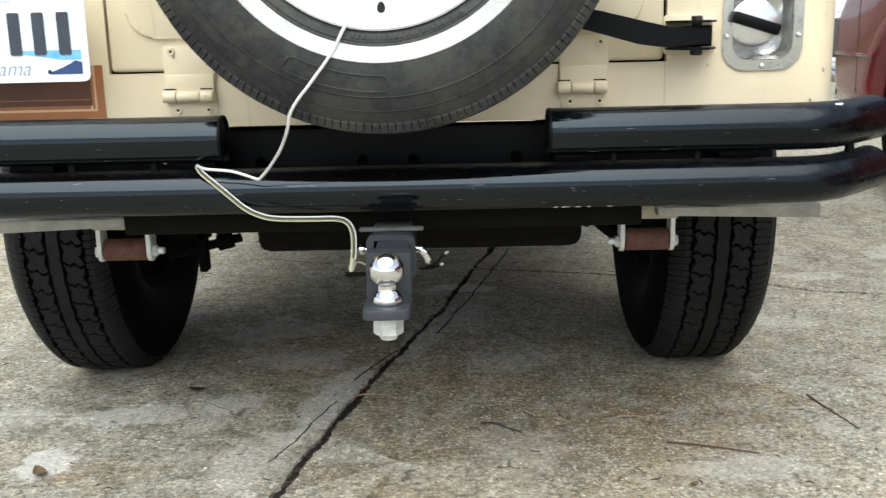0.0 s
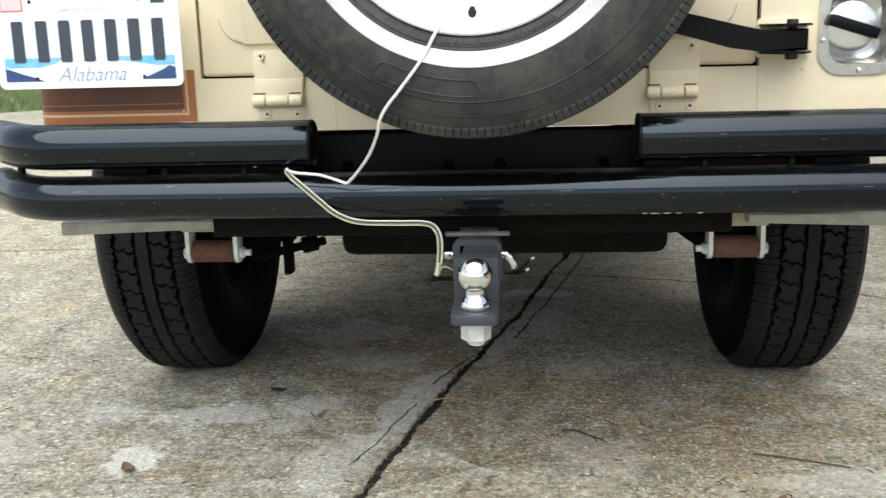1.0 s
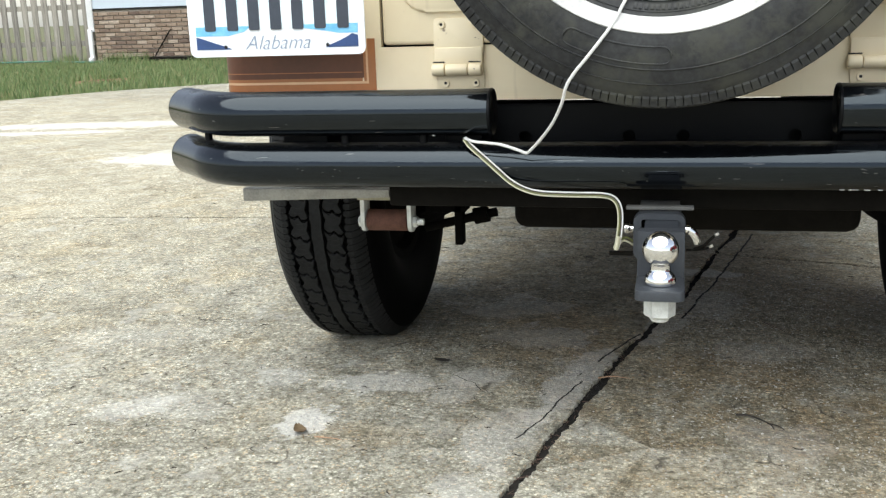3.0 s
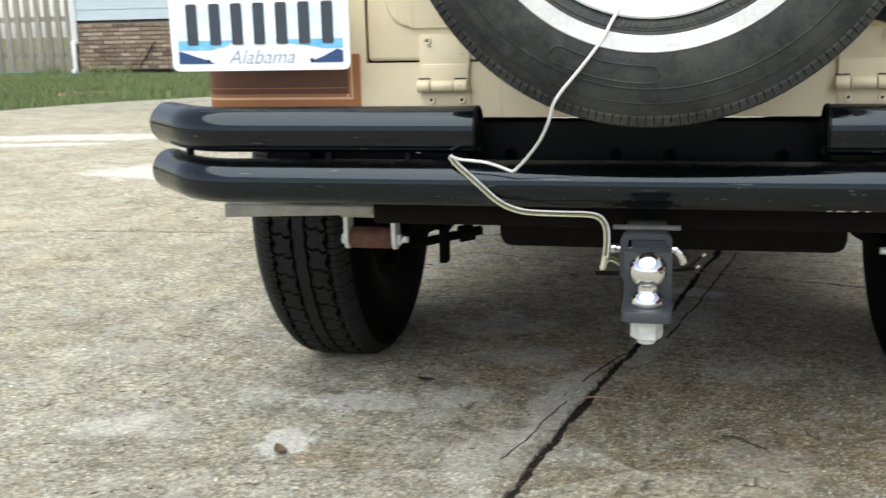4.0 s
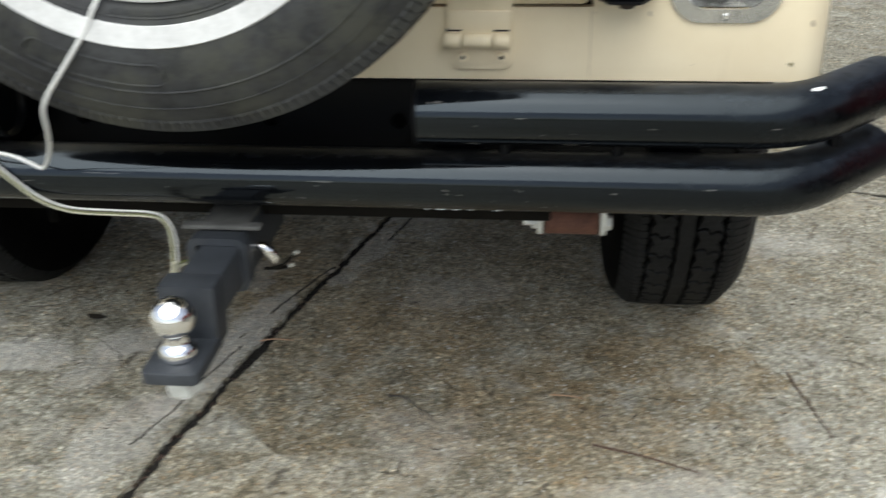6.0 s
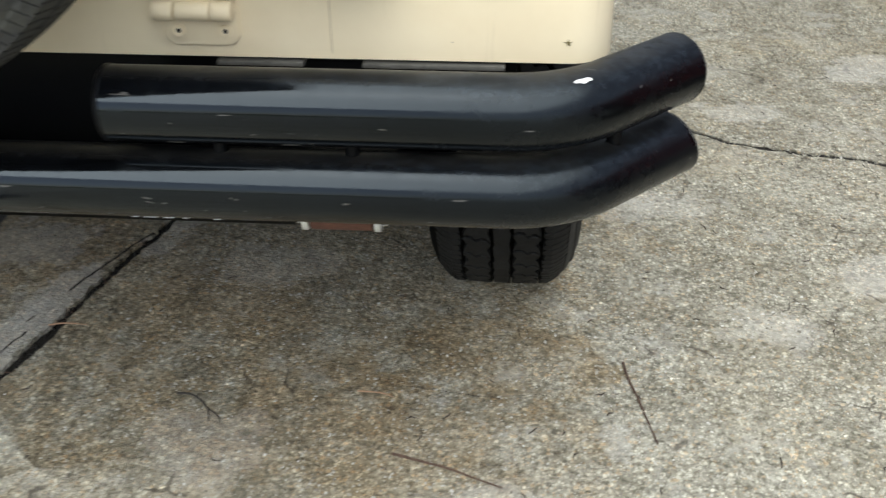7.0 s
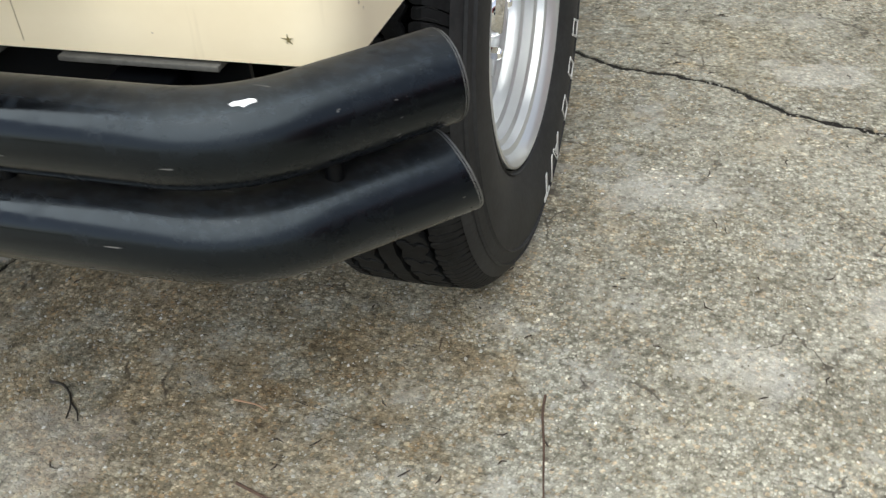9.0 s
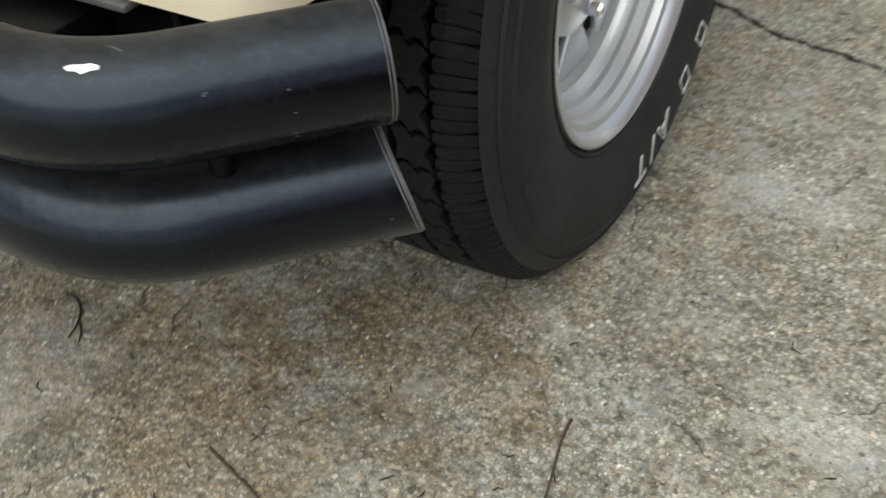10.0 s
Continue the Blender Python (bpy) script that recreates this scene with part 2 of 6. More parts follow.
    # short thin fissures
    ve = nt.nodes.new("ShaderNodeTexVoronoi")
    ve.feature = "DISTANCE_TO_EDGE"
    ve.inputs["Scale"].default_value = 10
    bent = nt.nodes.new("ShaderNodeVectorMath")
    bent.operation = "MULTIPLY_ADD"
    nt.links.new(add_noise(nt, pos, 14, 3, 0.6, "Color"), bent.inputs[0])
    bent.inputs[1].default_value = (0.09, 0.09, 0.0)
    nt.links.new(pos, bent.inputs[2])
    nt.links.new(bent.outputs[0], ve.inputs["Vector"])
    fis = do_math(nt, "MULTIPLY", add_range(nt, ve.outputs["Distance"], 0.012, 0.03, 1.0, 0.0), add_range(nt, add_noise(nt, pos, 7.5, 4, 0.6), 0.56, 0.62, 0.0, 0.75))
    col = mix_color(nt, fis, col, (0.055, 0.046, 0.036))
    # brown tint: broad under the vehicle, in smaller leaf-stained patches around it
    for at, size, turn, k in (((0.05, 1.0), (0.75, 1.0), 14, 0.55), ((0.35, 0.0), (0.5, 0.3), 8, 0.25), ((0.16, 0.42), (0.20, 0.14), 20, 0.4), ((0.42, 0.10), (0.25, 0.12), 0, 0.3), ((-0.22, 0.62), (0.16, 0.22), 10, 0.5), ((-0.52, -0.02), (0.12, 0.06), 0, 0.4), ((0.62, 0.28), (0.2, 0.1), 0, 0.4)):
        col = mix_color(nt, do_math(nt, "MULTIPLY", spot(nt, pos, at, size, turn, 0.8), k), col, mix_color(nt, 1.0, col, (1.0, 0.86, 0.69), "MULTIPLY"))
    # two darker spots by the bumper: the vehicle's shade painted into the colour
    for at, size, turn, k in (((0.30, 0.14), (0.36, 0.26), 10, 0.42), ((0.62, 0.30), (0.16, 0.10), 0, 0.35)):
        col = mix_color(nt, do_math(nt, "MULTIPLY", spot(nt, pos, at, size, turn, 1.3, 0.5), k), col, mix_color(nt, 1.0, col, (0.66, 0.64, 0.58), "MULTIPLY"))
    pale = mix_color(nt, 0.35, (0.57, 0.565, 0.545), mix_color(nt, 1.0, col, (1.65, 1.65, 1.65), "MULTIPLY"))
    for at, size, turn, k, rough in (((-0.64, 0.02), (0.05, 0.085), -22, 0.95, 0.8), ((-0.545, 0.235), (0.11, 0.065), 10, 0.6, 1.1), ((-0.40, 0.22), (0.05, 0.07), 0, 0.4, 1.2), ((-1.0, 0.03), (0.09, 0.06), 10, 0.45, 1.2), ((-0.78, 0.24), (0.07, 0.05), 0, 0.35, 1.3), ((0.93, 0.79), (0.10, 0.07), 10, 0.35, 1.2), ((1.16, 1.25), (0.09, 0.06), 0, 0.45, 1.2), ((0.13, 1.18), (0.10, 0.05), 0, 0.6, 0.8), ((1.11, 0.39), (0.07, 0.05), 0, 0.3, 1.3), ((-0.26, 0.03), (0.07, 0.16), -14, 0.4, 0.9), ((-0.30, -0.28), (0.08, 0.14), -10, 0.4, 0.9), ((-0.36, 0.30), (0.07, 0.05), 20, 0.5, 0.8), ((1.55, 1.55), (0.16, 0.09), 20, 0.5, 0.8), ((1.35, 0.55), (0.13, 0.08), 0, 0.4, 0.8), ((-0.93, 0.06), (0.14, 0.07), 0, 0.22, 1.1), ((0.93, -0.02), (0.05, 0.03), 20, 0.7, 0.8), ((0.22, 0.06), (0.1, 0.08), 0, 0.25, 0.9), ((0.12, 0.9), (0.10, 0.12), 0, 0.35, 0.8), ((-0.16, 0.30), (0.05, 0.24), -14, 0.65, 0.9), ((-0.26, 0.58), (0.12, 0.09), 0, 0.45, 1.1), ((-0.36, 0.80), (0.14, 0.10), 0, 0.4, 1.1), ((0.22, 0.52), (0.12, 0.07), 0, 0.35, 1.2), ((0.02, 0.72), (0.05, 0.16), -14, 0.5, 0.9), ((-1.25, 0.45), (0.2, 0.09), 10, 0.18, 1.1), ((0.62, -0.05), (0.12, 0.06), 0, 0.4, 0.9)):
        col = mix_color(nt, do_math(nt, "MULTIPLY", spot(nt, pos, at, size, turn, rough, 0.09), k), col, pale)
    # sandier, paler wear towards the lawn
    sandy = do_math(nt, "MULTIPLY", spot(nt, pos, (-4.6, 3.6), (3.6, 4.6), 25, 0.5), 0.4)
    col = mix_color(nt, sandy, col, mix_color(nt, 1.0, col, (1.65, 1.55, 1.36), "MULTIPLY"))
    # long pale worn streaks far along the drive
    for at, size, turn in (((-4.1, 5.0), (1.15, 0.22), 8), ((-4.4, 4.5), (0.8, 0.12), 10), ((-2.6, 3.4), (0.5, 0.3), 8)):
        col = mix_color(nt, do_math(nt, "MULTIPLY", spot(nt, pos, at, size, turn, 0.75), 0.65), col, (0.70, 0.67, 0.61))
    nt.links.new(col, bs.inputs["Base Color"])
    bs.inputs["Roughness"].default_value = 0.88
    bs.inputs["Specular IOR Level"].default_value = 0.35
    h = do_math(nt, "ADD", do_math(nt, "ADD", do_math(nt, "MULTIPLY", seen1, 0.6), do_math(nt, "MULTIPLY", flaky, 2.4)), do_math(nt, "ADD", do_math(nt, "MULTIPLY", fine, 0.8), do_math(nt, "MULTIPLY", pit, -1.2)))
    add_bump(nt, bs, h, 0.55, 0.004)
    return m


def black_paint():
    """Chipped and dusty gloss black of the bumper bars."""
    m = bpy.data.materials.new("worn_black_paint")
    m.use_nodes = True
    nt = m.node_tree
    bs = nt.nodes["Principled BSDF"]
    pos = nt.nodes.new("ShaderNodeNewGeometry").outputs["Position"]
    cloud = add_noise(nt, pos, 7, 5, 0.65)
    specks = add_range(nt, add_noise(nt, pos, 430, 2, 0.5), 0.745, 0.765, 0.0, 0.35)
    col = add_ramp(nt, cloud, [(0.35, (0.0007, 0.0008, 0.0011, 1)), (0.65, (0.0020, 0.0024, 0.0034, 1))])
    col = mix_color(nt, specks, col, (0.10, 0.10, 0.10))
    bs.inputs["Specular Tint"].default_value = (0.76, 0.89, 1.0, 1)
    st = nt.nodes.new("ShaderNodeMapping")
    st.inputs["Scale"].default_value = (16, 130, 200)
    st.inputs["Rotation"].default_value = (0, radians(8), 0)
    nt.links.new(pos, st.inputs["Vector"])
    scratch = add_range(nt, add_noise(nt, st.outputs[0], 1.0, 2, 0.5), 0.735, 0.75, 0.0, 0.4)
    col = mix_color(nt, scratch, col, (0.22, 0.21, 0.2))
    px = nt.nodes.new("ShaderNodeSeparateXYZ")
    nt.links.new(pos, px.inputs[0])
    up = nt.nodes.new("ShaderNodeSeparateXYZ")
    nt.links.new(nt.nodes.new("ShaderNodeNewGeometry").outputs["Normal"], up.inputs[0])
    gs = nt.nodes.new("ShaderNodeMapping")
    gs.inputs["Scale"].default_value = (95, 150, 150)
    nt.links.new(pos, gs.inputs["Vector"])
    grime = do_math(nt, "MULTIPLY", add_range(nt, add_noise(nt, gs.outputs[0], 1.0, 5, 0.66), 0.49, 0.58, 0.0, 0.34), add_range(nt, up.outputs[2], 0.45, 0.75, 0.0, 1.0))
    grime = do_math(nt, "MULTIPLY", grime, add_range(nt, px.outputs[0], 0.36, 0.60, 0.12, 1.0))
    col = mix_color(nt, grime, col, (0.020, 0.026, 0.034))
    # brown-grey dust lying on top
    nz = nt.nodes.new("ShaderNodeSeparateXYZ")
    nt.links.new(nt.nodes.new("ShaderNodeNewGeometry").outputs["Normal"], nz.inputs[0])
    dust = do_math(nt, "MULTIPLY", add_range(nt, nz.outputs[2], 0.84, 0.99, 0.0, 0.26), add_range(nt, add_noise(nt, pos, 26, 6, 0.7), 0.38, 0.58, 0.25, 1.0))
    col = mix_color(nt, dust, col, (0.050, 0.046, 0.040))
    nt.links.new(col, bs.inputs["Base Color"])
    film = add_range(nt, add_noise(nt, pos, 38, 6, 0.72), 0.52, 0.62, 0.0, 0.12)
    nt.links.new(add_range(nt, px.outputs[0], 0.2, 0.62, 0.54, 0.35), bs.inputs["Specular IOR Level"])
    dull = add_range(nt, px.outputs[0], 0.50, 0.68, 0.0, 0.17)
    nt.links.new(do_math(nt, "ADD", do_math(nt, "ADD", add_range(nt, cloud, 0.3, 0.7, 0.06, 0.115), film), do_math(nt, "ADD", dull, add_range(nt, nz.outputs[2], 0.78, 0.98, 0.0, 0.25))), bs.inputs["Roughness"])
    add_bump(nt, bs, add_noise(nt, pos, 30, 5, 0.6), 0.07, 0.003)
    return m


def cream_paint():
    m = bpy.data.materials.new("aged_cream_paint")
    m.use_nodes = True
    nt = m.node_tree
    bs = nt.nodes["Principled BSDF"]
    pos = nt.nodes.new("ShaderNodeNewGeometry").outputs["Position"]
    n = add_noise(nt, pos, 5, 5, 0.6)
    col = add_ramp(nt, n, [(0.35, (0.75, 0.635, 0.44, 1)), (0.65, (0.83, 0.725, 0.52, 1))])
    mp = nt.nodes.new("ShaderNodeMapping")
    mp.inputs["Scale"].default_value = (38, 38, 3)
    nt.links.new(pos, mp.inputs["Vector"])
    runs = add_range(nt, add_noise(nt, mp.outputs[0], 1.0, 4, 0.6), 0.62, 0.74, 0.0, 0.35)
    col = mix_color(nt, runs, col, (0.42, 0.33, 0.21))
    chips = add_range(nt, add_noise(nt, pos, 75, 2, 0.5), 0.735, 0.755, 0.0, 0.75)
    col = mix_color(nt, chips, col, (0.30, 0.23, 0.16))
    nt.links.new(col, bs.inputs["Base Color"])
    bs.inputs["Roughness"].default_value = 0.42
    add_bump(nt, bs, add_noise(nt, pos, 18, 3, 0.5), 0.06, 0.003)
    return m


def rubber(name, light=0.02, dust=0.05, amount=0.6, smear=None):
    m = bpy.data.materials.new(name)
    m.use_nodes = True
    nt = m.node_tree
    bs = nt.nodes["Principled BSDF"]
    pos = nt.nodes.new("ShaderNodeNewGeometry").outputs["Position"]
    n = add_noise(nt, pos, 6, 6, 0.7)
    f = add_noise(nt, pos, 120, 3, 0.6)
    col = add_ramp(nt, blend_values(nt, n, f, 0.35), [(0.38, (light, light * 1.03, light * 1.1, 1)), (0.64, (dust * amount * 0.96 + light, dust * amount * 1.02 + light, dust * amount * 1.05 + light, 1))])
    if smear:
        patch = add_range(nt, add_noise(nt, pos, 9, 10, 0.74), 0.47, 0.60, 0.0, 0.85)
        col = mix_color(nt, patch, col, smear)
        col = mix_color(nt, add_range(nt, add_noise(nt, pos, 21, 8, 0.75), 0.56, 0.62, 0.0, 0.5), col, (0.016, 0.018, 0.020))
    nt.links.new(col, bs.inputs["Base Color"])
    bs.inputs["Roughness"].default_value = 0.62
    bs.inputs["Specular IOR Level"].default_value = 0.3 if light > 0.01 else (0.16 if light > 0.005 else 0.02)
    add_bump(nt, bs, f, 0.18, 0.001)
    return m


CONCRETE = concrete()
BLACK = black_paint()
CREAM = cream_paint()
# carcass rubber set near zero: the shade inside the wheels is in the colour
TYRE = rubber("shade_dark_tyre_rubber", 0.0016, 0.004)
GROOVE_SHADE = rubber("shaded_groove_rubber", 0.001, 0.001)
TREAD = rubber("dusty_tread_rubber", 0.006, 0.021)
SIDE_RUBBER = rubber("dusty_sidewall_rubber", 0.0125, 0.034)
SPARE_RUBBER = rubber("dusty_spare_rubber", 0.016, 0.062, 0.6, (0.056, 0.057, 0.047))
LETTER = mat("raised_white_rubber", (0.62, 0.62, 0.6), 0.6, vary=0.25, scale=60)
WHITEWALL = mat("grey_whitewall_rubber", (0.62, 0.62, 0.61), 0.6, vary=0.25, scale=22, bump=0.1)
WHITE_PAINT = mat("white_wheel_paint", (0.83, 0.83, 0.83), 0.35, vary=0.06, scale=12)
SILVER = mat("silver_wheel_paint", (0.60, 0.615, 0.62), 0.28, 0.6, vary=0.02, scale=3)
CHROME = mat("chrome", (0.88, 0.88, 0.89), 0.04, 1.0, vary=0.05, scale=40)
FLANGE_GREY = mat("weathered_grey_flange", (0.10, 0.10, 0.095), 0.7, vary=0.4, scale=40, bump=0.2)
CUT_EDGE = mat("worn_cut_edge", (0.17, 0.17, 0.16), 0.5, 0.3, vary=0.5, scale=60)
DARK_BOLT = mat("grimy_brown_bolt", (0.05, 0.038, 0.026), 0.7, 0.2, vary=0.4, scale=60)
PAD_GREY = mat("dusty_grey_pad", (0.10, 0.097, 0.087), 0.8, vary=0.4, scale=20, bump=0.2)
ZINC = mat("zinc_plated_steel", (0.74, 0.76, 0.74), 0.40, 0.4, vary=0.3, scale=70, bump=0.1)
BRUSHED = mat("dull_bare_metal", (0.66, 0.66, 0.64), 0.22, 0.9, vary=0.35, scale=30, rough_vary=0.12)
GALV = mat("grey_galvanised_steel", (0.42, 0.41, 0.37), 0.55, 0.3, vary=0.35, scale=25, bump=0.1)
HITCH = mat("dark_grey_powder_coat", (0.036, 0.041, 0.049), 0.48, 0.1, vary=0.3, scale=35, bump=0.25, bump_scale=300)
# grimy underbody colours kept near zero: the underside's shade is put into them
UNDER = mat("grimy_shaded_underbody_black", (0.0026, 0.0023, 0.002), 0.8, vary=0.5, scale=18, bump=0.3, spec=0.06)
UNDER_GREY = mat("dusty_shaded_underbody", (0.009, 0.008, 0.0065), 0.8, vary=0.45, scale=16, bump=0.3, spec=0.08)
RUST = mat("rusty_brown_steel", (0.14, 0.06, 0.04), 0.8, 0.1, vary=0.55, scale=45, bump=0.5, bump_scale=180)
BLACK_MATT = mat("satin_black_steel", (0.0022, 0.0027, 0.0038), 0.42, vary=0.3, scale=20, bump=0.08, spec=0.15)
HOLE = mat("dark_hollow", (0.008, 0.008, 0.008), 0.8)
BROWN = mat("brown_vinyl_stripe", (0.135, 0.048, 0.022), 0.4, vary=0.2, scale=12)
ORANGE = mat("copper_orange_vinyl_stripe", (0.40, 0.155, 0.055), 0.4, vary=0.15, scale=12)
PALE = mat("pale_vinyl_pinstripe", (0.72, 0.47, 0.27), 0.45, vary=0.1, scale=12)
SIGN_WHITE = mat("white_reflective_sheet", (0.83, 0.86, 0.9), 0.35, vary=0.06, scale=30)
SIGN_SKY = mat("pale_blue_print", (0.62, 0.82, 0.93), 0.35, color2=(0.84, 0.90, 0.94), scale=14)
SIGN_BLUE = mat("bright_blue_print", (0.13, 0.42, 0.72), 0.35, color2=(0.25, 0.58, 0.82), scale=60)
SIGN_NAVY = mat("navy_hill_print", (0.03, 0.07, 0.20), 0.4, vary=0.3, scale=40)
SIGN_GREY = mat("dark_grey_embossed_ink", (0.045, 0.055, 0.075), 0.4, vary=0.2, scale=50)
SIGN_INK = mat("faded_blue_grey_ink", (0.30, 0.36, 0.46), 0.4, vary=0.2, scale=50)
STICKER_RED = mat("red_sticker", (0.70, 0.22, 0.25), 0.4, vary=0.15, scale=60)
STICKER_PINK = mat("faded_pink_sticker", (0.80, 0.58, 0.60), 0.4, vary=0.15, scale=60)
WIRE_WHITE = mat("white_wire_insulation", (0.72, 0.72, 0.70), 0.4, vary=0.12, scale=60)
WIRE_CREAM = mat("cream_wire_insulation", (0.62, 0.60, 0.45), 0.4, vary=0.2, scale=60)
WIRE_GREEN = mat("olive_wire_insulation", (0.13, 0.14, 0.05), 0.4, vary=0.2, scale=60)
WIRE_BROWN = mat("tan_wire_insulation", (0.05, 0.042, 0.03), 0.4, vary=0.2, scale=60)
MAROON = mat("maroon_car_paint", (0.19, 0.022, 0.028), 0.25, vary=0.15, scale=4, coat=1.0)
LEAF_BROWN = mat("dry_brown_leaf", (0.15, 0.10, 0.05), 0.7, vary=0.4, scale=80)
LEAF_DARK = mat("dark_wet_leaf", (0.03, 0.024, 0.018), 0.6, vary=0.4, scale=80)
TWIG = mat("brown_twig_bark", (0.10, 0.06, 0.042), 0.8, vary=0.4, scale=90)
NEEDLE = mat("reddish_pine_needle", (0.42, 0.25, 0.15), 0.7, vary=0.3, scale=90)
DARK_SOIL = mat("black_crack_dirt", (0.010, 0.008, 0.006), 0.95, vary=0.5, scale=40, bump=0.5)
SOIL = mat("dark_joint_soil", (0.013, 0.0105, 0.008), 0.95, vary=0.6, scale=40, bump=0.8, bump_scale=120)
GRASS_GROUND = mat("lawn_soil", (0.10, 0.13, 0.05), 0.95, color2=(0.13, 0.09, 0.05), scale=1.5, bump=0.5)
BARE_SOIL = mat("bare_red_soil", (0.26, 0.13, 0.07), 0.95, vary=0.4, scale=9, bump=0.5)
MORTAR = mat("grey_mortar", (0.34, 0.30, 0.25), 0.9, vary=0.25, scale=20)
SIDING = mat("pale_blue_lap_siding", (0.55, 0.62, 0.68), 0.5, vary=0.08, scale=3)
TRIM_WHITE = mat("white_trim_paint", (0.8, 0.8, 0.8), 0.45, vary=0.06, scale=5)
ROOFING = mat("grey_roof_shingle", (0.12, 0.115, 0.11), 0.9, vary=0.3, scale=9)
HOSE = mat("green_hose", (0.05, 0.17, 0.12), 0.4)


def blade_material():
    m = bpy.data.materials.new("grass_blade")
    m.use_nodes = True
    nt = m.node_tree
    bs = nt.nodes["Principled BSDF"]
    g = nt.nodes.new("ShaderNodeNewGeometry")
    col = add_ramp(nt, g.outputs["Random Per Island"], [(0.0, (0.06, 0.10, 0.03, 1)), (0.5, (0.14, 0.21, 0.07, 1)), (0.8, (0.22, 0.27, 0.11, 1)), (1.0, (0.30, 0.24, 0.13, 1))])
    nt.links.new(col, bs.inputs["Base Color"])
    bs.inputs["Roughness"].default_value = 0.6
    return m


def brick_material():
    m = bpy.data.materials.new("tan_brown_brick")
    m.use_nodes = True
    nt = m.node_tree
    bs = nt.nodes["Principled BSDF"]
    o = nt.nodes.new("ShaderNodeObjectInfo")
    pos = nt.nodes.new("ShaderNodeNewGeometry").outputs["Position"]
    col = add_ramp(nt, o.outputs["Random"], [(0.0, (0.13, 0.09, 0.07, 1)), (0.25, (0.22, 0.155, 0.11, 1)), (0.7, (0.30, 0.22, 0.16, 1)), (1.0, (0.40, 0.32, 0.25, 1))])
    col = mix_color(nt, 0.5, col, mix_color(nt, 1.0, col, add_ramp(nt, add_noise(nt, pos, 22, 4, 0.6), [(0.35, (0.6, 0.6, 0.6, 1)), (0.65, (1.2, 1.2, 1.2, 1))]), "MULTIPLY"))
    nt.links.new(col, bs.inputs["Base Color"])
    bs.inputs["Roughness"].default_value = 0.85
    return m


def fence_material():
    m = bpy.data.materials.new("weathered_grey_fence_wood")
    m.use_nodes = True
    nt = m.node_tree
    bs = nt.nodes["Principled BSDF"]
    o = nt.nodes.new("ShaderNodeObjectInfo")
    pos = nt.nodes.new("ShaderNodeNewGeometry").outputs["Position"]
    mp = nt.nodes.new("ShaderNodeMapping")
    mp.inputs["Scale"].default_value = (40, 40, 2.2)
    nt.links.new(pos, mp.inputs["Vector"])
    grain = add_noise(nt, mp.outputs[0], 1.0, 4, 0.6)
    col = add_ramp(nt, grain, [(0.3, (0.16, 0.145, 0.125, 1)), (0.7, (0.36, 0.34, 0.30, 1))])
    col = mix_color(nt, 1.0, col, add_ramp(nt, o.outputs["Random"], [(0, (0.75, 0.75, 0.75, 1)), (1, (1.15, 1.13, 1.1, 1))]), "MULTIPLY")
    nt.links.new(col, bs.inputs["Base Color"])
    bs.inputs["Roughness"].default_value = 0.85
    return m


BLADE, BRICK, FENCE = blade_material(), brick_material(), fence_material()


def plate_holes(outer, holes, depth, m, bevel=0.0):
    """A flat plate with openings, depth thick along z, set by the pose m."""
    bm = bmesh.new()
    edges = []
    for loop in [outer, *holes]:
        vs = [bm.verts.new((x, y, 0)) for x, y in loop]
        edges += [bm.edges.new((vs[k], vs[(k + 1) % len(vs)])) for k in range(len(vs))]
    got = bmesh.ops.triangle_fill(bm, edges=edges, use_beauty=True, use_dissolve=False)
    faces = [f for f in got["geom"] if isinstance(f, bmesh.types.BMFace)]
    ext = bmesh.ops.extrude_face_region(bm, geom=faces)
    bmesh.ops.translate(bm, verts=[v for v in ext["geom"] if isinstance(v, bmesh.types.BMVert)], vec=(0, 0, depth))
    bmesh.ops.transform(bm, matrix=m, verts=bm.verts)
    return bm


def circle(cx, cy, r, n=20):
    return [(cx + r * math.cos(2 * math.pi * k / n), cy + r * math.sin(2 * math.pi * k / n)) for k in range(n)]


def merged(*meshes):
    bm = bmesh.new()
    for other in meshes:
        join(bm, other)
    return bm


def hex_head(at, axis, r, h, bevel=0.0015):
    """A six-sided bolt head or nut with its base at that place."""
    q = Vector(axis).to_track_quat("Z", "Y").to_matrix().to_4x4()
    return lathe([(0, 0), (r, 0), (r, h - bevel), (r - bevel, h), (0, h)], Matrix.Translation(at) @ q, 6)


# ---- ground, drive and lawn ----
JOINT = [(-9.0, -2.25), (-0.236, -0.224), (-0.12, -0.195), (0.01, -0.173), (0.15, -0.140), (0.30, -0.107), (0.50, -0.062), (0.64, -0.024), (0.85, 0.029), (1.0, 0.070), (1.33, 0.138), (1.70, 0.222), (10.5, 2.35)]


def joint_x(y):
    for (y0, x0), (y1, x1) in zip(JOINT, JOINT[1:]):
        if y <= y1:
            break
    return x0 + (x1 - x0) * (y - y0) / (y1 - y0)


